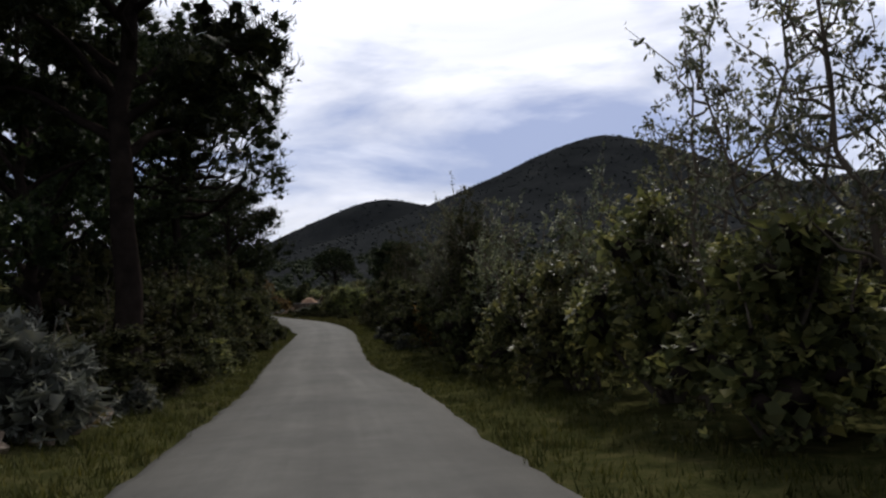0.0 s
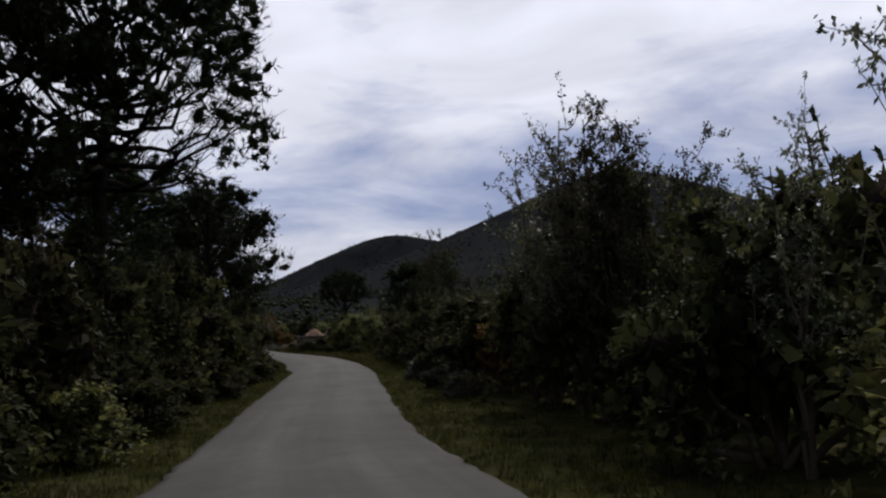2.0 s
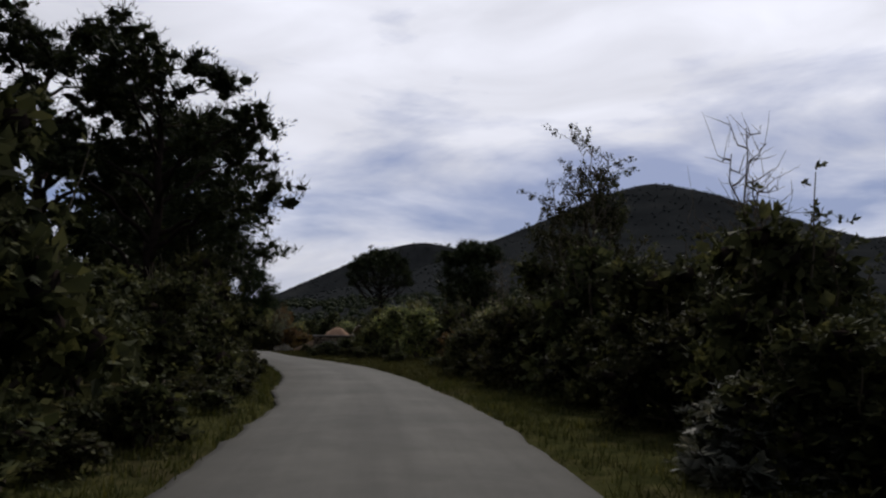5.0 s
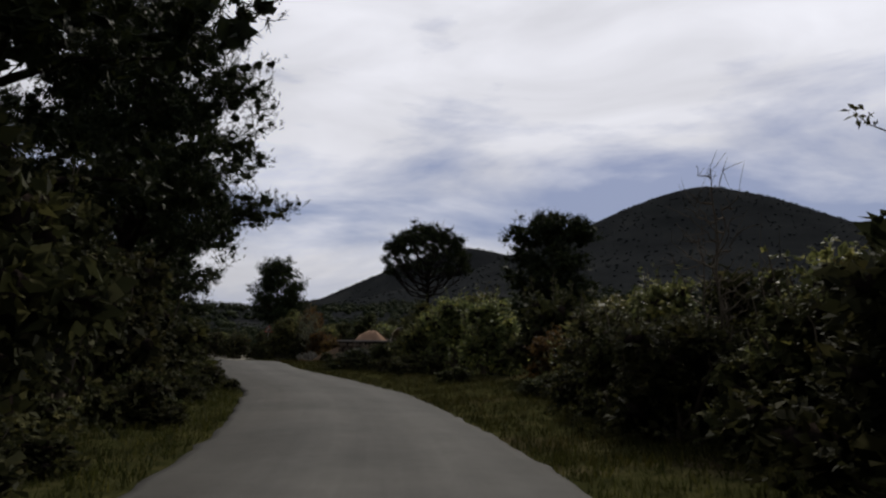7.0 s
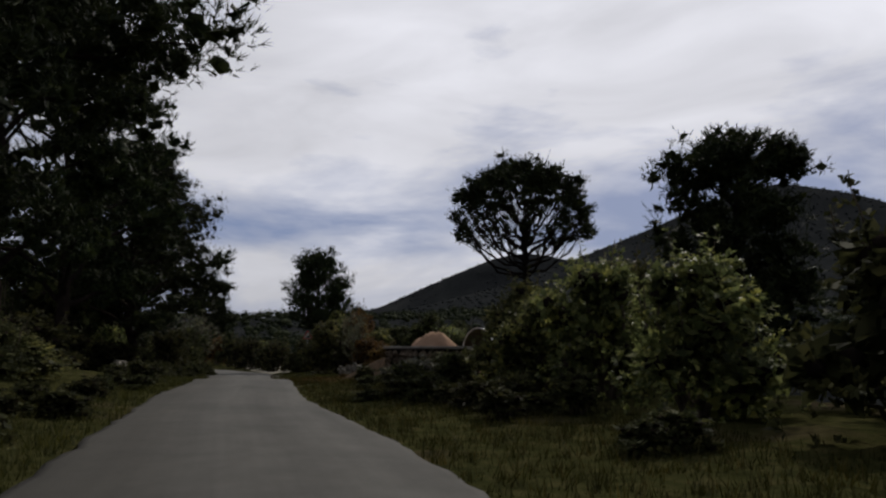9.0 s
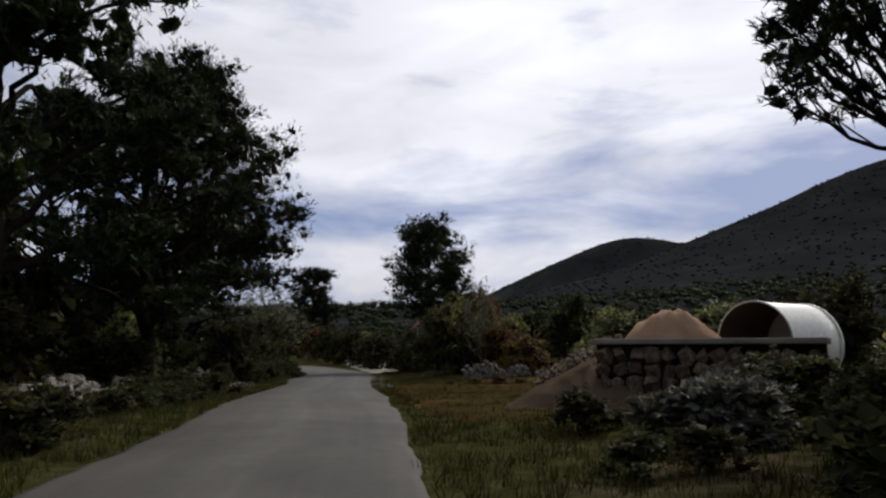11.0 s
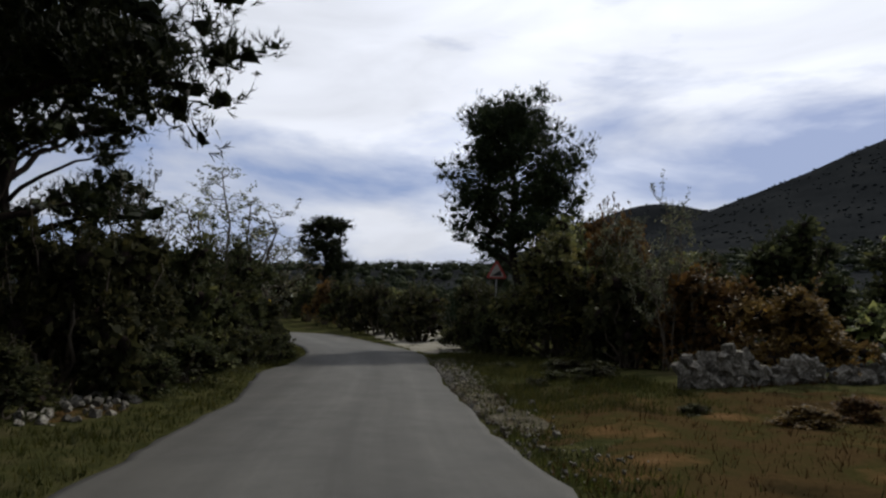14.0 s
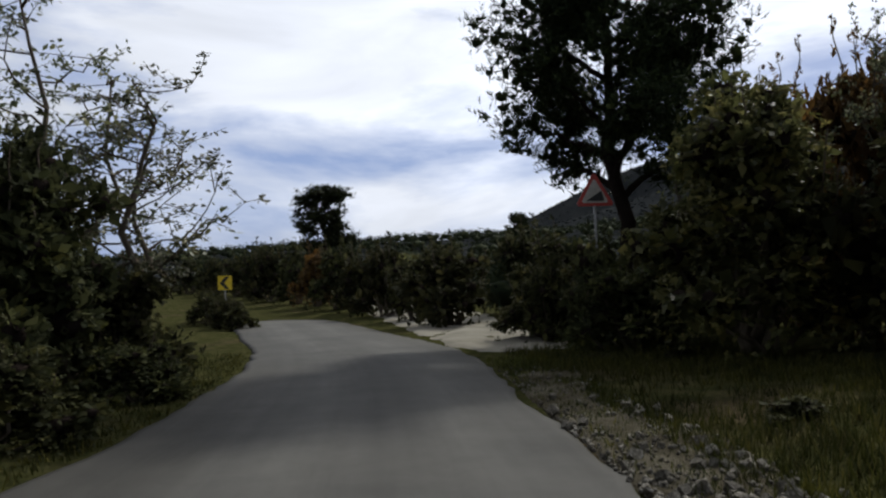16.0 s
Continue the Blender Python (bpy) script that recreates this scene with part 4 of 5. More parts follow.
# shrubs of the two hedges: station, offset, radius, height, kind
R = np.random.RandomState(17)
HEDGE = [
    # right-hand side
    (4, 6.2, 2.0, 3.2, "leafy"), (8, 5.2, 1.8, 3.3, "leafy"), (11.5, 5.4, 1.9, 3.8, "leafy"), (14.5, 5.0, 1.7, 3.4, "leafy"), (18, 5.2, 1.8, 3.3, "leafy"),
    (21.5, 4.9, 1.6, 3.6, "ever"), (24.5, 5.9, 1.8, 4.0, "ever"), (28, 5.9, 1.8, 4.6, "ever"), (31.5, 5.6, 1.9, 4.2, "ever"), (34.0, 5.3, 1.2, 2.9, "rust"), (35.5, 5.5, 1.9, 3.4, "ever"),
    (39.5, 5.2, 1.8, 3.7, "ever"), (43, 5.0, 1.7, 3.3, "ever"), (47, 5.2, 1.9, 3.6, "ever"), (51, 5.4, 2.0, 4.4, "ever"), (55, 5.8, 1.9, 4.9, "ever"), (52.6, 4.5, 1.4, 2.6, "ever"), (55.4, 4.6, 1.5, 2.8, "ever"), (58.2, 5.0, 1.4, 2.5, "ever"), (60.3, 4.3, 1.3, 2.7, "ever"), (62.4, 4.3, 1.3, 2.4, "ever"), (64.8, 5.2, 1.4, 2.6, "ever"),
    (58.5, 6.2, 1.8, 3.4, "leafy"), (62, 6.6, 1.8, 3.2, "ever"), (65.5, 6.8, 1.8, 3.3, "leafy"), (69.5, 7.4, 1.9, 3.4, "leafy"), (71.3, 6.6, 1.2, 2.3, "rust"), (73.5, 7.8, 1.9, 3.8, "ever"),
    (77, 7.6, 1.8, 3.8, "leafy"), (80.5, 7.2, 1.7, 3.8, "leafy"), (83.0, 6.9, 1.3, 2.9, "leafy"), (85.2, 6.9, 0.9, 1.5, "leafy"),
    (10, 8.8, 2.2, 4.0, "ever"), (17, 8.6, 2.2, 4.4, "ever"), (24, 8.8, 2.3, 4.8, "ever"), (33, 9.0, 2.3, 4.2, "ever"), (42, 8.8, 2.3, 3.6, "ever"), (51, 9.2, 2.3, 4.2, "ever"),
    (60, 10.4, 2.3, 3.6, "ever"), (68, 11.2, 2.3, 3.6, "ever"), (76, 11.6, 2.3, 3.8, "ever"), (84, 10.6, 2.1, 3.4, "ever"),
    (38.5, 4.4, 1.0, 1.6, "ever"), (41.5, 4.3, 1.1, 1.8, "ever"), (44.5, 4.4, 1.1, 1.9, "ever"), (48, 4.4, 1.1, 2.0, "ever"), (34.5, 4.0, 0.7, 0.8, "grey"), (37.5, 3.9, 0.8, 0.9, "grey"), (41, 3.8, 0.9, 0.9, "grey"),
    # left-hand side
    (3, -4.8, 1.4, 1.7, "grey"), (7, -4.6, 1.4, 1.7, "ever"), (11, -4.6, 1.4, 1.8, "grey"), (15, -4.6, 1.4, 1.9, "ever"), (19, -4.8, 1.6, 2.9, "ever"),
    (23, -5.0, 1.9, 3.9, "ever"), (27, -4.9, 1.8, 4.0, "ever"), (31, -4.8, 1.8, 4.3, "ever"), (35, -4.8, 1.9, 5.2, "ever"), (39, -4.9, 2.0, 5.3, "ever"), (43, -4.8, 1.9, 4.3, "ever"),
    (47, -4.7, 1.7, 2.8, "ever"), (51, -4.7, 1.7, 2.8, "ever"), (55, -5.0, 1.8, 3.1, "ever"), (59, -5.4, 1.9, 4.6, "ever"), (63, -5.6, 1.9, 4.7, "ever"), (67, -5.8, 1.9, 4.5, "ever"),
    (71, -6.0, 1.9, 4.3, "ever"), (75, -6.2, 1.9, 3.2, "ever"), (79, -6.4, 1.8, 2.4, "ever"), (84, -6.6, 1.6, 1.8, "ever"), (88, -6.8, 1.5, 1.6, "leafy"),
    (9, -8.0, 2.2, 3.2, "ever"), (17, -8.0, 2.2, 3.6, "ever"), (26, -8.6, 2.3, 4.0, "ever"), (31, -9.2, 2.3, 5.8, "ever"), (35, -9.5, 2.3, 6.0, "ever"), (39, -9.5, 2.3, 6.2, "ever"), (43, -9.2, 2.2, 5.4, "ever"), (46, -8.4, 2.2, 3.8, "ever"), (54, -8.6, 2.2, 3.8, "ever"), (65, -9.2, 2.3, 4.0, "ever"), (80, -10.0, 2.3, 3.4, "ever"),
    (94, -8.0, 1.9, 2.4, "ever"), (100, -8.4, 2.0, 2.6, "ever"),
    (18, -3.7, 0.9, 1.3, "ever"), (22, -3.6, 1.0, 1.7, "ever"), (26, -3.6, 1.0, 1.7, "leafy"), (30, -3.5, 1.0, 1.6, "ever"), (34, -3.5, 1.0, 1.7, "ever"), (38, -3.4, 0.9, 1.5, "ever"), (14.6, -3.5, 0.6, 0.7, "grey"),
    (115, -3.7, 0.8, 1.1, "ever"), (118, -3.8, 0.9, 1.3, "ever"), (121, -4.1, 0.9, 1.4, "ever"), (124, -3.7, 0.9, 1.3, "ever"), (127, -3.4, 0.8, 1.1, "ever"),
    (103, -6.0, 1.6, 2.0, "ever"), (107, -6.7, 1.6, 3.1, "leafy"), (111, -6.5, 1.7, 3.5, "ever"), (112.6, -4.6, 0.8, 1.1, "ever"), (106.4, -4.3, 0.6, 0.6, "ever"), (114.5, -4.9, 1.6, 3.5, "ever"), (117.5, -5.2, 1.8, 4.1, "ever"),
    (120.5, -5.0, 1.7, 3.9, "ever"), (123.5, -4.7, 1.6, 4.0, "ever"), (126.5, -4.4, 1.5, 4.7, "ever"), (129.2, -4.0, 1.2, 2.4, "ever"),
    (102, -9.4, 2.2, 5.4, "ever"), (107, -9.6, 2.2, 5.8, "ever"), (112, -9.8, 2.3, 5.8, "ever"), (117, -9.8, 2.3, 5.8, "ever"), (116, -8.4, 2.1, 3.4, "ever"), (123, -8.4, 2.1, 3.6, "ever"), (130, -7.6, 2.0, 3.0, "leafy"),
    # round the yard and beyond the bend
    (111, 12.6, 1.9, 3.4, "ever"), (119, 9.8, 1.7, 2.8, "rust"), (122, 8.4, 1.7, 3.6, "rust"), (125.5, 8.0, 1.8, 4.2, "ever"), (127.8, 6.0, 1.7, 5.3, "leafy"),
    (130.8, 7.8, 2.0, 6.4, "leafy"), (128.4, 9.0, 1.8, 6.6, "rust"), (123.6, 7.2, 1.4, 3.6, "ever"), (127.5, 10.6, 2.2, 4.4, "leafy"), (131.5, 10.4, 2.0, 6.8, "rust"), (130, 4.9, 1.2, 1.9, "ever"), (133.5, 5.0, 1.3, 2.2, "ever"),
    (107, 15.0, 2.3, 4.2, "leafy"), (103, 17.0, 2.4, 4.2, "ever"), (120, 14.5, 2.4, 4.8, "leafy"), (98, 16.5, 2.3, 3.6, "ever"), (93, 15.2, 2.1, 3.2, "ever"),
    (89.5, 4.6, 0.9, 1.0, "grey"), (91, 6.0, 1.0, 1.2, "ever"),
    (142, 5.0, 1.9, 3.4, "ever"), (147, 4.8, 1.9, 3.4, "ever"), (151.5, 4.8, 1.8, 3.6, "ever"), (155.5, 4.6, 1.9, 4.0, "ever"), (159.5, 4.5, 2.0, 4.4, "ever"), (164, 4.5, 2.0, 4.2, "rust"), (169, 4.6, 2.0, 4.2, "ever"), (174.5, 4.6, 2.1, 4.2, "ever"), (180, 4.8, 2.1, 4.2, "ever"),
    (140, 8.6, 2.2, 4.0, "ever"), (146, 9.4, 2.4, 4.2, "ever"), (136, 13.0, 2.3, 3.6, "ever"), (141, 15.0, 2.4, 4.0, "ever"),
    (155, 9.0, 2.2, 3.6, "ever"), (162, 9.5, 2.3, 3.6, "leafy"), (169, 10.0, 2.3, 3.6, "ever"), (186, 5.0, 2.2, 4.4, "ever"), (193, 5.2, 2.2, 4.4, "ever"), (201, 5.4, 2.3, 4.4, "ever"),
    (112.6, 6.0, 0.5, 0.45, "rust"), (113.2, 7.2, 0.5, 0.5, "rust"), (112.2, 7.9, 0.4, 0.4, "rust"),
]
WORDS = {"ever": ("dark evergreen shrub, dense and unclipped, beside the road", "shrub"), "leafy": ("broad-leaved green shrub with lighter yellow-green shoots", "shrub"),
         "grey": ("low grey-green shrub with narrow leaves", "shrub"), "rust": ("shrub with rusty brown autumn leaves", "shrub")}
VARIANTS = {"ever": 4, "leafy": 3, "grey": 2, "evertall": 2, "leafytall": 2}
for s, o, r, h, kind in HEDGE:
    r, h = r * R.uniform(0.92, 1.12), h * R.uniform(0.88, 1.10)
    if s > 138:
        h *= R.uniform(0.90, 1.22)
    slim = kind in ("ever", "leafy") and h / (r * 1.12) > 2.2
    full = kind + "tall" if slim else kind
    full += str(R.randint(VARIANTS[full])) if full in VARIANTS else ""
    if kind == "ever" and (abs(o) > 7.0 or s > 138):
        full, slim = "back%d" % R.randint(2), False
    put(full, place(s + R.uniform(-0.4, 0.4), o + R.uniform(-0.2, 0.2), -0.05), (r * 1.12, h / (2.75 if slim else 1.95 if kind != "grey" else 1.3)), R.uniform(0, 360), *WORDS[kind], "roadside shrubs")

# low undergrowth that creeps up to the asphalt
for k in range(56):
    s = R.uniform(36, 92)
    r = R.uniform(0.45, 0.85)
    put("low", place(s, edge(EDGE_L, s) - R.uniform(0.45, 1.9) - 0.5 * r, -0.05), (r, r * R.uniform(0.45, 0.75)), R.uniform(0, 360), "low dark undergrowth spreading over the verge", "shrub", "roadside shrubs")
for k in range(26):
    s = R.uniform(60, 91)
    r = R.uniform(0.45, 0.9)
    inner = np.interp(s, [60, 78, 82, 91], [3.0, 2.6, 1.0, 0.9])
    put("low", place(s, edge(EDGE_R, s) + inner + R.uniform(0.0, 2.0), -0.05), (r, r * R.uniform(0.4, 0.7)), R.uniform(0, 360), "low dark undergrowth spreading over the verge", "shrub", "roadside shrubs")

for k in range(24):
    s = R.uniform(93, 106)
    r = R.uniform(0.4, 0.8)
    put("low", place(s, edge(EDGE_L, s) - R.uniform(0.9, 1.6), -0.05), (r, r * R.uniform(0.4, 0.7)), R.uniform(0, 360), "low dark undergrowth in front of a stone wall", "shrub", "roadside shrubs")
for k in range(11):
    s = R.uniform(113, 131)
    r = R.uniform(0.35, 0.75)
    put("low", place(s, edge(EDGE_R, s) + R.uniform(1.5, 4.4), -0.06), (r, r * R.uniform(0.25, 0.45)), R.uniform(0, 360), "low mat of green herbs in the grass", "shrub", "roadside shrubs")

SAPLINGS = [(8.0, 5.4, 5.8, "sap1"), (6.3, 5.8, 5.8, "sap2"), (10, 5.4, 5.4, "sap0"), (14, 5.2, 4.2, "sap1"), (17.5, 4.8, 4.4, "sap2"), (20.5, 4.8, 3.6, "sap1"), (22.6, 5.2, 3.6, "sapdark"), (26.6, 5.9, 5.2, "sapdark"), (25.4, 6.6, 4.8, "sapdark"), (28.9, 5.7, 6.3, "sap1"), (27.4, 5.6, 6.0, "sapdark"), (30, 5.3, 5.6, "sap2"), (31.4, 5.6, 5.6, "sap0"), (29.3, 6.3, 6.2, "sap2"),
            (55.5, 5.6, 5.9, "sapdark"), (53.4, 6.0, 6.4, "sapdark"), (54.6, 6.8, 6.6, "sapdark"), (60.6, 5.4, 4.4, "bare"), (47, 6.5, 5.0, "bare"), (120, -5.6, 4.4, "sap1"), (122, 7.6, 4.8, "sap1"), (127, 8.2, 5.0, "sap0"), (26.9, 5.9, 5.4, "sapdark"), (29.6, 5.7, 5.3, "sapdark")]
for s, o, h, kind in SAPLINGS:
    words = "thin bare sapling with grey forking branches" if kind == "bare" else "thin sapling with sparse pale leaves above the shrubs"
    put(kind, place(s, o, -0.05), (h / 3.0 * 0.8, h / 3.0), R.uniform(0, 360), words, "sapling", "roadside saplings")
for x, y, r, h in ((-35.9, 128.0, 0.95, 2.3), (-37.3, 129.2, 0.8, 1.9), (-53.3, 138.6, 0.9, 1.3), (-54.6, 140.0, 0.9, 1.3), (-52.0, 137.4, 0.8, 1.1), (-56.2, 140.8, 1.0, 1.6), (-57.4, 142.6, 1.1, 1.8)):
    z = float(height(np.array([x]), np.array([y]))[0])
    put("back0", (x, y, z - 0.05), (r * 1.12, h / 1.65), 50 * x, "dark evergreen shrub at the foot of a road sign", "shrub", "roadside shrubs")
for x, y, h, kind, wide in ((-43.2, 121.6, 6.3, "sap2", 1.25), (-42.8, 122.2, 5.0, "sap0", 1.65)):
    z = float(height(np.array([x]), np.array([y]))[0])
    put(kind, (x, y, z - 0.05), (h / 3.0 * wide, h / 3.0), 140, "thin spreading young tree with pale leaves over the shrubs", "sapling", "roadside saplings")


# ---------------------------------------------------------------- woods behind the hedges
def clumps(name, places, sizes, cards, card, label, seed, sub, mat):
    """Far shrubs and trees, each a lumpy dark heart under leaf sprays, joined as one wood."""
    rng = np.random.RandomState(seed)
    soup = Soup()
    base, core = (ICO1, ICO2)[sub], (0.45 if cards else 0.75)
    for (x, y, z), (r, h) in zip(places, sizes):
        k = 2 if cards else 1
        for q in range(k):
            c = np.array([x, y, z + h * 0.36]) + rng.normal(0, 0.28, 3) * (r, r, h * 0.35) * (k > 1)
            v = base[0] * (r * core * rng.uniform(0.75, 1.1), r * core * rng.uniform(0.75, 1.1), h * core * 0.65 * rng.uniform(0.8, 1.15)) * rng.uniform(0.75, 1.2, (len(base[0]), 1)) + c
            soup.add(v, base[1])
            if cards:
                d = sphere_points(rng, cards)
                d[:, 2] = np.where(d[:, 2] < -0.4, -d[:, 2], d[:, 2])
                at = c + d * (r * 0.80, r * 0.80, h * 0.46) * rng.uniform(0.75, 1.12, (cards, 1))
                v, f = needles(rng, at, d, 2, card, card * 0.28)
                soup.add(v, f)
    return tagged(new(name, soup.mesh(name, mat)), label, "woodland", kind="stuff")


def scatter(n, seed, keep):
    """Random places on the land that satisfy keep(x, y, s, o)."""
    rng = np.random.RandomState(seed)
    out = []
    while len(out) < n:
        x, y = keep.box(rng, 4000)
        s, o, _ = station(x, y)
        ok = keep(x, y, s, o)
        z = height(x[ok], y[ok])
        out += list(zip(x[ok], y[ok], z))
    return out[:n], rng


class Near:
    def box(self, rng, n):
        return rng.uniform(-95, 45, n), rng.uniform(-5, 235, n)

    def __call__(self, x, y, s, o):
        clear = np.where(o > 0, 10.5, -9.5)
        yard = (s > 86) & (s < 118) & (o > 0) & (o < 17)
        beyond = (s > 134) & (o > 0)
        track = (s > 128) & (s < 172) & (o > 0) & (o < 5.0 + (s - 134) * 0.26)
        ok = np.where(o > 0, np.where(beyond, o > 5.5, o > clear), o < clear)
        bend = (o < 0) & (s > 128) & (o > -16) & (s < 165)
        return ok & ~yard & ~track & ~bend & (np.abs(o) < 75)


class Far:
    def box(self, rng, n):
        return rng.uniform(-340, 130, n), rng.uniform(140, 490, n)

    def __call__(self, x, y, s, o):
        return np.abs(o) > 60


class Hills:
    def box(self, rng, n):
        return rng.uniform(-700, 900, n), rng.uniform(380, 1250, n)

    def __call__(self, x, y, s, o):
        return np.hypot(x, y - 60) > 430


spots, rng = scatter(520, 301, Near())
clumps("thicket", spots, [(rng.uniform(1.2, 2.2), rng.uniform(1.9, 3.2)) for _ in spots], 64, 0.26, "dark evergreen thicket covering the land behind the hedges", 311, 0, M_WOOD)
spots, rng = scatter(1600, 302, Far())
clumps("far_thicket", spots, [(rng.uniform(2.2, 4.2), rng.uniform(2.2, 4.4)) for _ in spots], 16, 0.60, "dark scrub and low trees on the rise towards the hills", 312, 0, M_WOOD)
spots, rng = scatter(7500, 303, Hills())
clumps("hill_scrub", spots, [(rng.uniform(1.0, 2.6), rng.uniform(0.8, 2.0)) for _ in spots], 0, 1, "dark scrub and trees covering the hills", 313, 0, M_HAZY_HILL)


# ---------------------------------------------------------------- grass
def grass(name, s0, s1, inner, outer, n, tall, mat, label, seed):
    rng = np.random.RandomState(seed)
    s, q = rng.uniform(s0, s1, n), rng.uniform(0, 1, n)
    tuft = hash_noise(np.stack([s * 2.1, q * 3, 0 * s], 1), seed)
    keep = tuft > rng.uniform(-1.2, 0.5, n)
    s, q = s[keep], q[keep]
    o = np.array([inner(a) + (outer(a) - inner(a)) * b for a, b in zip(s, q)])
    x = np.interp(s, STA, LINE[:, 0]) + o * np.interp(s, STA, RIGHT[:, 0])
    y = np.interp(s, STA, LINE[:, 1]) + o * np.interp(s, STA, RIGHT[:, 1])
    at = np.stack([x, y, height(x, y) - 0.01], 1)
    per = 4
    p = np.repeat(at, per, 0) + rng.normal(0, 0.05, (len(at) * per, 3)) * (1, 1, 0)
    d = rng.normal(0, 0.38, p.shape) * (1, 1, 0) + (0, 0, 1)
    h = tall * rng.uniform(0.35, 1.25, (len(p), 1)) * np.repeat(0.6 + 0.7 * rng.uniform(0, 1, (len(at), 1)), per, 0)
    side = np.stack([-d[:, 1], d[:, 0], 0 * d[:, 0]], 1) + rng.normal(0, 0.3, p.shape) * (1, 1, 0)
    side /= np.linalg.norm(side, axis=1, keepdims=True) + 1e-9
    v = np.stack([p - side * 0.009, p + side * 0.009, p + d * h], 1).reshape(-1, 3)
    return tagged(new(name, mesh_of(name, v, np.arange(len(v)).reshape(-1, 3), mat)), label, "grass", kind="stuff")


eL, eR = (lambda s: float(edge(EDGE_L, s))), (lambda s: float(edge(EDGE_R, s)))
grass("grass", 0, 102, lambda s: eL(s) - 0.05, lambda s: eL(s) - 2.2, 17000, 0.15, M_GRASS, "short green grass on the verge", 401)
grass("grass", 102, 135, lambda s: eL(s) - 0.15, lambda s: eL(s) - 2.2, 5200, 0.10, M_GRASS, "short green grass on the verge", 402)
grass("grass", 2, 60, lambda s: eR(s) + 0.05, lambda s: eR(s) + 2.4, 10000, 0.13, M_GRASS, "short green grass on the verge", 403)
grass("grass", 58, 92, lambda s: eR(s) + 0.05, lambda s: eR(s) + 5.0, 11000, 0.16, M_GRASS, "grass of the wide verge", 404)
grass("grass", 90, 114, lambda s: eR(s) + 0.1, lambda s: 7.5, 2600, 0.09, M_GRASS, "thin green grass on the near side of the yard", 407)
grass("dry_grass", 90, 118, lambda s: eR(s) + 0.1, lambda s: 9.0, 7000, 0.11, M_DRYGRASS, "thin dry grass on the earth yard", 405)
grass("grass", 108, 130, lambda s: eR(s) + 0.15, lambda s: eR(s) + 1.1, 3800, 0.09, M_GRASS, "sparse grass tufts in the gravel", 408)
grass("grass", 114, 131, lambda s: eR(s) + 0.75, lambda s: eR(s) + 4.5, 14000, 0.16, M_GRASS, "longer grass behind the gravel verge", 406)


# ---------------------------------------------------------------- stones and walls
def stone_mesh(seed):
    """One broken limestone block."""
    rng = np.random.RandomState(seed)
    bm = bmesh.new()
    bmesh.ops.create_cube(bm, size=2)
    flat = rng.uniform(0.5, 0.85)
    for v in bm.verts:
        v.co.x *= 1.05 * rng.uniform(0.75, 1.05)
        v.co.y *= rng.uniform(0.7, 1.0)
        v.co.z *= flat
    # broken faces: slices off the block at odd angles
    for d in sphere_points(rng, 9):
        cut = Vector(d * (1.0, 1.0, flat)).normalized()
        far = max(v.co.dot(cut) for v in bm.verts)
        got = bmesh.ops.bisect_plane(bm, geom=list(bm.verts) + list(bm.edges) + list(bm.faces), plane_co=cut * far * rng.uniform(0.70, 0.86), plane_no=cut, clear_outer=True)
        edges = [e for e in got["geom_cut"] if isinstance(e, bmesh.types.BMEdge)]
        if edges:
            bmesh.ops.contextual_create(bm, geom=edges)
    bmesh.ops.recalc_face_normals(bm, faces=bm.faces)
    me = bpy.data.meshes.new("stone")
    bm.to_mesh(me)
    bm.free()
    return me


def stones_for(mat, seed):
    out = []
    for k in range(6):
        me = stone_mesh(seed + k)
        me.materials.append(mat)
        out.append(me)
    return out


WHITE_STONES, BROWN_STONES = stones_for(M_STONE, 500), stones_for(M_BROWNSTONE, 520)


def set_stone(parent, shapes, rng, at, size):
    ob = new("stone", shapes[rng.randint(len(shapes))])
    ob.parent = parent
    ob.matrix_basis = Matrix.Translation(Vector(at)) @ Euler(rng.uniform(0, 6.28, 3)).to_matrix().to_4x4() @ Matrix.Scale(size, 4)
    return ob


def dry_wall(s0, s1, o0, o1, high, label, seed, shapes, size=0.16, gap=0.0):
    """A tumbled dry-stone wall: stones in uneven courses along a line."""
    rng = np.random.RandomState(seed)
    root = tagged(new("stone_wall"), label, "wall", "dry stone walls")
    mid = place((s0 + s1) / 2, (o0 + o1) / 2)
    root.location = Vector(mid)
    length = math.hypot(s1 - s0, o1 - o0)
    n = int(length / (size * 1.55))
    for k in range(n):
        q = (k + 0.5) / n
        if gap and hash_noise(np.array([[q * 9, seed, 0.0]]), 7)[0] > gap:
            continue
        top = high * (0.75 + 0.35 * hash_noise(np.array([[q * 7, 2.0, 0.0]]), seed)[0])
        rows = max(1, int(top / (size * 1.15)))
        for r in range(rows):
            for side in ((-1, 1) if r < rows - 1 else (0,)):
                p = place(s0 + (s1 - s0) * (q + rng.uniform(-0.3, 0.3) / n), o0 + (o1 - o0) * q + side * size * 0.8 + rng.normal(0, 0.05), size * 0.55 + r * size * 1.12)
                set_stone(root, shapes, rng, p - mid, size * rng.uniform(0.75, 1.25))
    return root


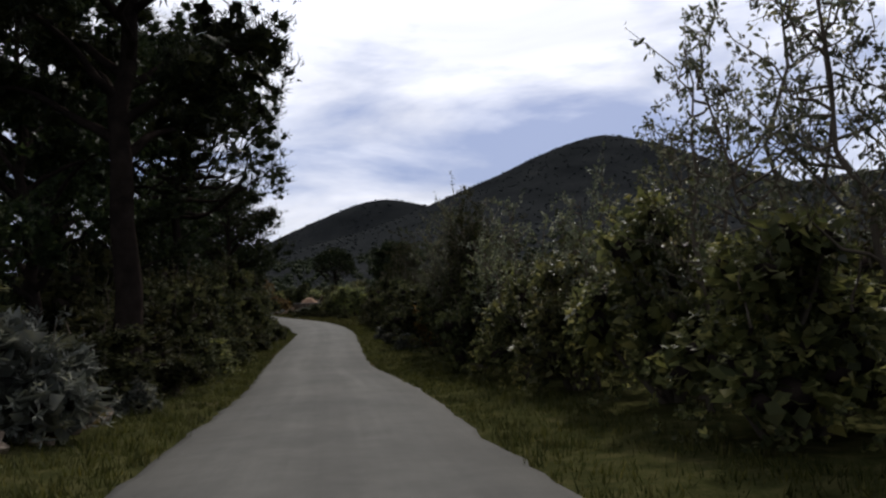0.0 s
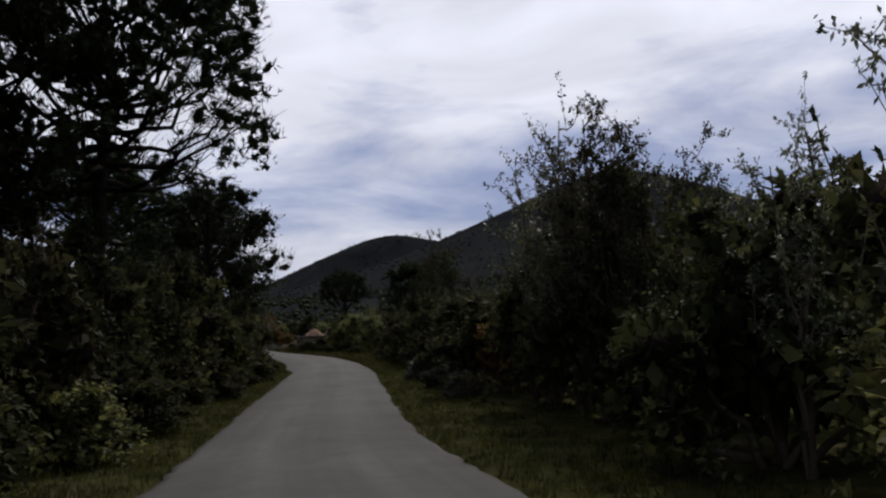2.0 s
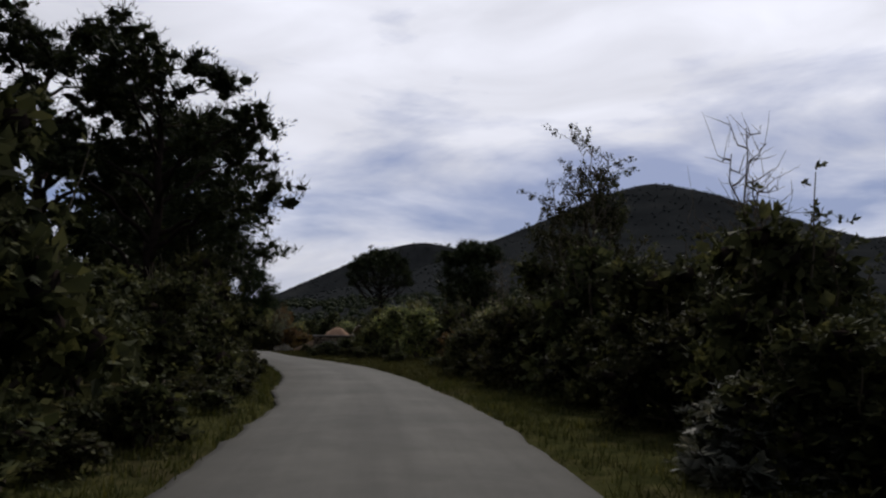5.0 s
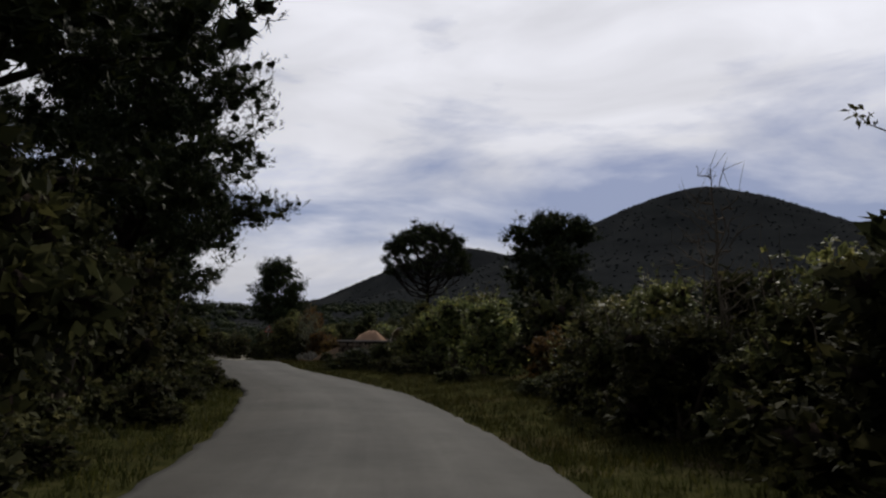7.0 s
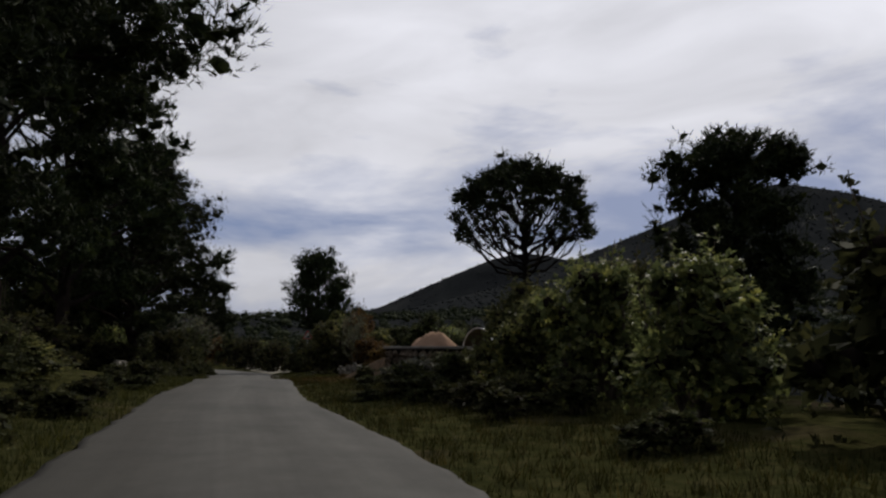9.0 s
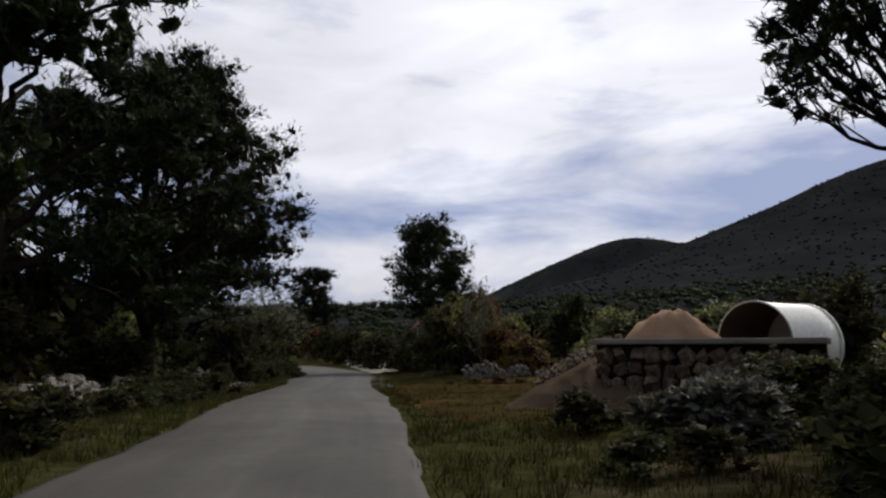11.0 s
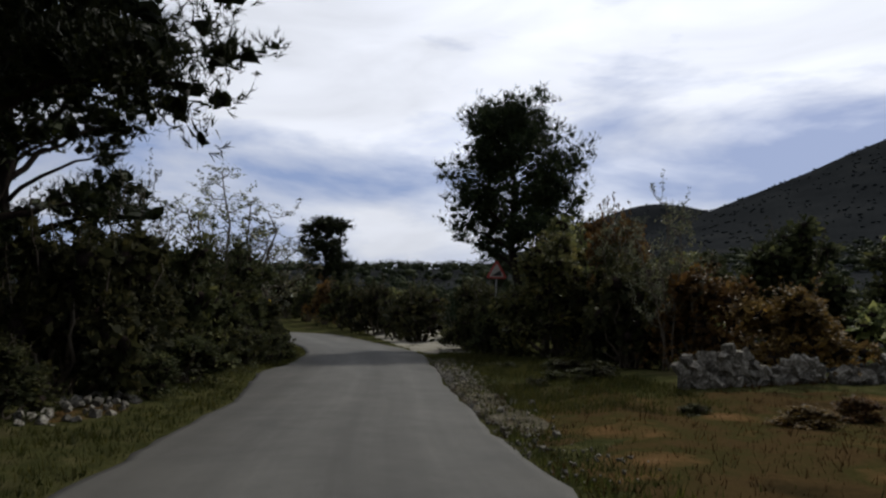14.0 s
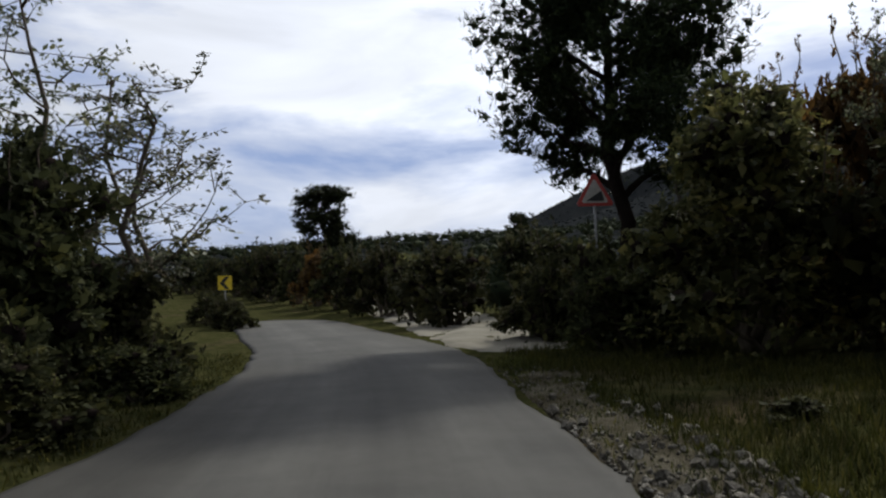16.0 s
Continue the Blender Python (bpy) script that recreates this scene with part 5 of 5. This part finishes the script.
dry_wall(117.2, 117.8, 6.1, 9.3, 1.05, "low grey dry-stone wall, half fallen, at the edge of the yard", 61, WHITE_STONES, 0.145)
dry_wall(118.0, 118.6, 9.6, 13.2, 0.6, "low grey dry-stone wall running behind the stone heap", 64, WHITE_STONES, 0.17)
dry_wall(91, 100, -4.9, -5.0, 0.5, "broken whitish dry-stone wall overgrown by shrubs", 62, WHITE_STONES, 0.14, 0.1)
dry_wall(107.2, 111.2, -4.7, -4.8, 0.75, "whitish dry-stone wall among the shrubs", 63, WHITE_STONES, 0.12)
dry_wall(97.6, 101.6, -4.5, -4.8, 0.5, "whitish dry-stone wall, half fallen, at the verge", 65, WHITE_STONES, 0.13)


def stone_pile(s, o, along_, across, high, n, label, seed, shapes, size):
    """Stones heaped over an earth heart; past the three hundred on the road's side they are one joined part."""
    rng = np.random.RandomState(seed)
    root = tagged(new("stone_pile"), label, "stones")
    mid = place(s, o)
    root.location = Vector(mid)
    spots = []
    for k in range(n):
        a, q = 2.399963 * k, math.sqrt((k + 0.5) / n)
        u, w = math.cos(a) * q + rng.normal(0, 0.02), math.sin(a) * q + rng.normal(0, 0.02)
        top = high * (1 - q ** 2) * (0.88 + 0.12 * math.sin(5 * a))
        spots.append((w + 0.6 * u, place(s + u * along_, o + w * across, max(top, 0.02) + size * rng.uniform(0.1, 0.5)) - mid, size * rng.uniform(0.6, 1.4)))
    spots.sort(key=lambda q: q[0])
    rest = Soup()
    for k, (_, p, big) in enumerate(spots):
        if k < 300:
            set_stone(root, shapes, rng, p, big)
        else:
            turn = np.array(Euler(rng.uniform(0, 6.28, 3)).to_matrix())
            rest.add((ICO1[0] * rng.uniform(0.75, 1.15, (len(ICO1[0]), 1)) * (1, 0.85, 0.7) * big) @ turn + p, ICO1[1])
    if rest.n:
        tagged(part_np("rubble", rest.mesh("rubble", shapes[0].materials[0]), root, "stones on the far side of the heap"), kind="stuff")
    # earth heart that the stones lie on
    v, f = ICO3
    heap = v * (along_ * 0.94, across * 0.94, high * 0.78)
    c, t = np.interp(s, STA, RIGHT[:, 0]), np.interp(s, STA, RIGHT[:, 1])
    world = np.stack([heap[:, 0] * -t + heap[:, 1] * c, heap[:, 0] * c + heap[:, 1] * t, heap[:, 2] - 0.06], 1)
    part_np("earth_fill", mesh_of("earth_fill", world, f, M_YARD, True), root, "brown earth between the stones")
    return root


stone_pile(109.5, 11.8, 2.4, 3.7, 1.85, 640, "heap of brownish and grey field stones beside the yard", 71, BROWN_STONES, 0.155)
stone_pile(113.5, -4.1, 1.6, 0.55, 0.10, 45, "small spill of rubble on the verge", 72, WHITE_STONES, 0.06)
stone_pile(11.8, -4.1, 2.6, 0.55, 0.2, 50, "brownish stones lying in the verge", 73, BROWN_STONES, 0.11)

# loose rubble on the gravel verge, stone by stone
rng = np.random.RandomState(81)
for k in range(300):
    s, q = rng.choice((rng.uniform(110.5, 126), rng.normal(120.5, 1.6), rng.normal(121.5, 0.9))), rng.uniform(0, 1)
    o = eR(s) + 0.05 + 1.1 * q ** 1.4
    z = 0.014 + 0.048 * rng.uniform(0, 1) ** 2.6
    ob = tagged(new("loose_stone", WHITE_STONES[rng.randint(6)]), "broken pale limestone lying on the gravel verge", "stone", "loose stones on the verge")
    ob.matrix_basis = Matrix.Translation(Vector(place(s, o, z * 0.5 + 0.02))) @ Euler(rng.uniform(0, 6.28, 3)).to_matrix().to_4x4() @ Matrix.Scale(z, 4)


# small chips between them
rng = np.random.RandomState(83)
soup = Soup()
OCTA = np.array([(1, 0, 0), (-1, 0, 0), (0, 1, 0), (0, -1, 0), (0, 0, 1), (0, 0, -1)], float)
OCTA_F = np.array([(0, 2, 4), (2, 1, 4), (1, 3, 4), (3, 0, 4), (2, 0, 5), (1, 2, 5), (3, 1, 5), (0, 3, 5)])
for k in range(1500):
    s = rng.choice((rng.uniform(109, 128), rng.normal(121, 2.4)))
    size = 0.006 + 0.026 * rng.uniform(0, 1) ** 2
    turn = np.array(Euler(rng.uniform(0, 6.28, 3)).to_matrix())
    chip = OCTA * rng.uniform(0.6, 1.4, (6, 1)) * size @ turn
    soup.add(chip + place(s, eR(s) + 0.03 + 1.15 * rng.uniform(0, 1) ** 1.5, 0.035 + size * 0.3), OCTA_F)
tagged(new("gravel", soup.mesh("gravel", M_STONE)), "pale broken gravel strewn along the asphalt edge", "gravel", kind="stuff")


def heap(name, x, y, r, h, mat, label, seed, slump=1.0):
    """A heap of loose material with a rounded top and uneven flanks."""
    rng = np.random.RandomState(seed)
    rings, k = 14, 36
    v = []
    for i in range(rings):
        q = i / (rings - 1)
        for j in range(k):
            a = 2 * math.pi * j / k
            rr = r * q * (1 + 0.12 * math.sin(3 * a + seed) + 0.06 * math.sin(7 * a))
            z = h * (1 - q) ** slump / (1 + 0.25 * math.exp(-8 * q)) + 0.035 * rng.normal() * (0 < i < rings - 1)
            v.append((rr * math.cos(a), rr * math.sin(a), z - 0.08 * q))
    f = [[i * k + j, (i + 1) * k + j, (i + 1) * k + (j + 1) % k, i * k + (j + 1) % k] for i in range(rings - 1) for j in range(k)]
    ob = new(name, mesh_of(name, np.array(v), np.array(f), mat, True))
    ob.location = (x, y, float(height(np.array([x]), np.array([y]))[0]))
    return tagged(ob, label, "heap")


heap("sand_mound", -17.6, 97.8, 2.3, 2.4, M_SAND, "conical heap of reddish building sand", 3, 1.0)
heap("earth_mound", -18.9, 94.9, 1.7, 0.95, M_SOIL, "low slope of brown earth against the wall", 4, 1.0)
px, py, _ = place(97.0, 6.5)
heap("soil_mound", px, py, 2.0, 1.25, M_SOIL, "brown heap of soil beside the road", 5, 1.1)


def box_bm(bm, lo, hi):
    vs = [bm.verts.new((x, y, z)) for x in (lo[0], hi[0]) for y in (lo[1], hi[1]) for z in (lo[2], hi[2])]
    for q in ((0, 1, 3, 2), (4, 6, 7, 5), (0, 4, 5, 1), (2, 3, 7, 6), (0, 2, 6, 4), (1, 5, 7, 3)):
        bm.faces.new([vs[k] for k in q])
    bmesh.ops.recalc_face_normals(bm, faces=bm.faces)


def bin_wall():
    """The rough wall of the sand bay with a concrete capping."""
    root = tagged(new("bay_wall"), "dark rough stone wall of a sand bay with a concrete capping", "wall")
    z = float(height(np.array([-16.3]), np.array([94.4]))[0])
    root.matrix_world = pose(-17.0, 94.1, z, 0, 0, -12)
    bm = bmesh.new()
    box_bm(bm, (-1.75, -0.18, -0.1), (1.95, 0.18, 1.05))
    part("core", bm, M_BARK, root, "dark mortared rubble")
    rng = np.random.RandomState(91)
    for i in range(13):
        for j in range(4):
            set_stone(root, BROWN_STONES, rng, (-1.6 + i * 0.28 + rng.uniform(-0.05, 0.05), -0.17, 0.14 + j * 0.235), 0.15 * rng.uniform(0.75, 1.15))
    bm = bmesh.new()
    box_bm(bm, (-1.82, -0.32, 1.05), (2.0, 0.30, 1.15))
    bmesh.ops.bevel(bm, geom=list(bm.edges), offset=0.015, segments=1, affect="EDGES")
    part("capping", bm, M_CONCRETE, root, "pale concrete capping slab")
    return root


bin_wall()
for x, y, r, h in ((-25.0, 129.0, 2.4, 6.2), (-21.6, 126.6, 2.3, 5.4), (-28.2, 131.4, 2.3, 5.6)):
    z = float(height(np.array([x]), np.array([y]))[0])
    put("evertall%d" % (int(-x) % 2), (x, y, z - 0.05), (r * 1.12, h / 2.75), 50 * x, "soft green leafy tree behind the yard", "tree", "roadside shrubs")
for x, y, r, h in ((-12.95, 90.2, 2.1, 3.9), (-9.7, 88.8, 2.1, 4.4), (-10.6, 86.0, 1.5, 2.6)):
    z = float(height(np.array([x]), np.array([y]))[0])
    put("leafy%d" % (int(-x) % 3), (x, y, z - 0.05), (r * 1.1, h / 1.95), 70 * x, "yellow-green broad-leaved shrub beside the sand bay", "shrub", "roadside shrubs")
for s, o, r, h in ((88.0, 5.6, 0.9, 1.3), (90.2, 5.4, 0.8, 1.1)):
    put("ever1", place(s, o, -0.05), (r * 1.12, h / 1.95), 40 * s, "dark evergreen shrub growing against the sand bay", "shrub", "roadside shrubs")


def tank():
    """A white drum lying on its side, its near end open."""
    root = tagged(new("white_tank"), "white enamelled drum lying on its side with an open dark end", "tank")
    z = float(height(np.array([-15.2]), np.array([99.6]))[0])
    root.matrix_world = pose(-15.3, 99.4, z + 1.28, 0, 90, 52)
    r, k, half = 0.95, 40, 0.95
    bm = bmesh.new()
    rings = [[bm.verts.new((rr * math.cos(2 * math.pi * j / k), rr * math.sin(2 * math.pi * j / k), zz)) for j in range(k)] for rr, zz in ((r, -half), (r, -half * 0.3), (r, half * 0.3), (r, half))]
    for a, b in zip(rings, rings[1:]):
        for j in range(k):
            bm.faces.new((a[j], a[(j + 1) % k], b[(j + 1) % k], b[j]))
    bm.faces.new(rings[-1])
    part("shell", bm, M_WHITE, root, "", True)
    bm = bmesh.new()
    rings = [[bm.verts.new((rr * math.cos(2 * math.pi * j / k), rr * math.sin(2 * math.pi * j / k), zz)) for j in range(k)] for rr, zz in ((r - 0.02, -half + 0.01), (r - 0.02, half - 0.03))]
    for j in range(k):
        bm.faces.new((rings[0][j], rings[1][j], rings[1][(j + 1) % k], rings[0][(j + 1) % k]))
    part("lining", bm, M_INSIDE, root, "dark rusty inside", True)
    for zz in (-half + 0.03, half - 0.03):
        bm = bmesh.new()
        a = [[bm.verts.new((rr * math.cos(2 * math.pi * j / k), rr * math.sin(2 * math.pi * j / k), zz + dz)) for j in range(k)] for rr, dz in ((r, -0.03), (r + 0.03, -0.03), (r + 0.03, 0.03), (r, 0.03))]
        for p, q in zip(a, a[1:]):
            for j in range(k):
                bm.faces.new((p[j], p[(j + 1) % k], q[(j + 1) % k], q[j]))
        part("hoop", bm, M_WHITE, root)
    for y in (-0.55, 0.55):
        bm = bmesh.new()
        box_bm(bm, (0.72, y - 0.25, -0.7), (1.30, y + 0.25, 0.7))
        part("cradle", bm, M_CONCRETE, root, "rough concrete block under the drum")
    return root


tank()


# ---------------------------------------------------------------- signs and pole
def plate(bm, pts, y0, y1):
    """A flat plate between two depths from an outline in x and z."""
    a, b = [bm.verts.new((x, y0, z)) for x, z in pts], [bm.verts.new((x, y1, z)) for x, z in pts]
    bm.faces.new(a)
    bm.faces.new(b[::-1])
    for k in range(len(pts)):
        bm.faces.new((a[k], b[k], b[(k + 1) % len(pts)], a[(k + 1) % len(pts)]))
    bmesh.ops.recalc_face_normals(bm, faces=bm.faces)


def post(root, high, r=0.03):
    soup = Soup()
    tube(soup, [(0, 0.05, -0.25), (0, 0.05, high * 0.5), (0, 0.05, high)], [r, r, r], 12)
    part_np("post", soup.mesh("post", M_ZINC, True), root, "grey galvanised post")


def triangle(side, drop=0.0):
    h = side * math.sqrt(3) / 2
    r = side * 0.06
    pts = []
    for cx, cz, a0 in ((-side / 2 + 2 * r * 0.866, r, 210), (side / 2 - 2 * r * 0.866, r, 330), (0, h - 2 * r, 90)):
        for k in range(-2, 3):
            a = radians(a0 + k * 28)
            pts.append((cx + r * math.cos(a), cz + r * math.sin(a) + drop))
    return pts


def warning_sign(x, y, top, turn):
    root = tagged(new("warning_sign"), "faded triangular road warning sign with a red border", "road sign")
    z = float(height(np.array([x]), np.array([y]))[0])
    root.matrix_world = pose(x, y, z, 0, 0, turn)
    high = top - z
    post(root, high - 0.1)
    bm = bmesh.new()
    plate(bm, triangle(0.92, high - 0.80), 0.0, 0.02)
    part("border", bm, M_RED, root, "red sign border")
    bm = bmesh.new()
    plate(bm, triangle(0.66, high - 0.73), -0.004, 0.0)
    part("face", bm, M_SIGNWHITE, root, "faded white sign face")
    bm = bmesh.new()
    zb = high - 0.69
    plate(bm, [(-0.22, zb), (0.22, zb), (0.16, zb + 0.24)], -0.008, -0.004)
    part("symbol", bm, M_BLACK, root, "black slope symbol")
    return root


warning_sign(-36.15, 129.4, 3.95, 28)


def chevron_sign(x, y, top, turn):
    root = tagged(new("chevron_sign"), "yellow bend marker board with a black chevron pointing along the bend", "road sign")
    z = float(height(np.array([x]), np.array([y]))[0])
    root.matrix_world = pose(x, y, z, 0, 0, turn)
    high = top - z
    post(root, high - 0.05)
    bm = bmesh.new()
    plate(bm, [(-0.30, high - 0.62), (0.30, high - 0.62), (0.30, high), (-0.30, high)], 0.0, 0.02)
    part("board", bm, M_YELLOW, root, "yellow board")
    c = high - 0.31
    bm = bmesh.new()
    plate(bm, [(-0.22, c), (0.02, c + 0.27), (0.20, c + 0.27), (-0.03, c), (0.20, c - 0.27), (0.02, c - 0.27)], -0.005, 0.0)
    part("arrow", bm, M_BLACK, root, "black chevron")
    return root


chevron_sign(-54.0, 139.2, 2.35, 28)


def utility_pole(x, y, high, turn):
    root = tagged(new("utility_pole"), "weathered wooden utility pole with one crossarm", "pole")
    z = float(height(np.array([x]), np.array([y]))[0])
    root.matrix_world = pose(x, y, z, 0, 0, turn)
    soup = Soup()
    tube(soup, [(0, 0, -0.3), (0, 0, high * 0.5), (0, 0, high)], [0.14, 0.12, 0.10], 12)
    part_np("pole", soup.mesh("pole", M_POLE, True), root)
    bm = bmesh.new()
    box_bm(bm, (-0.95, -0.06, high - 0.25), (0.95, 0.06, high - 0.11))
    part("crossarm", bm, M_POLE, root)
    for q in (-0.85, 0.0, 0.85):
        soup = Soup()
        tube(soup, [(q, 0, high - 0.12), (q, 0, high - 0.04), (q, 0, high + 0.06), (q, 0, high + 0.10)], [0.025, 0.05, 0.05, 0.02], 8)
        part_np("insulator", soup.mesh("insulator", M_SIGNWHITE, True), root, "pale insulator")
    return root


utility_pole(-62.0, 132.4, 8.4, 40)
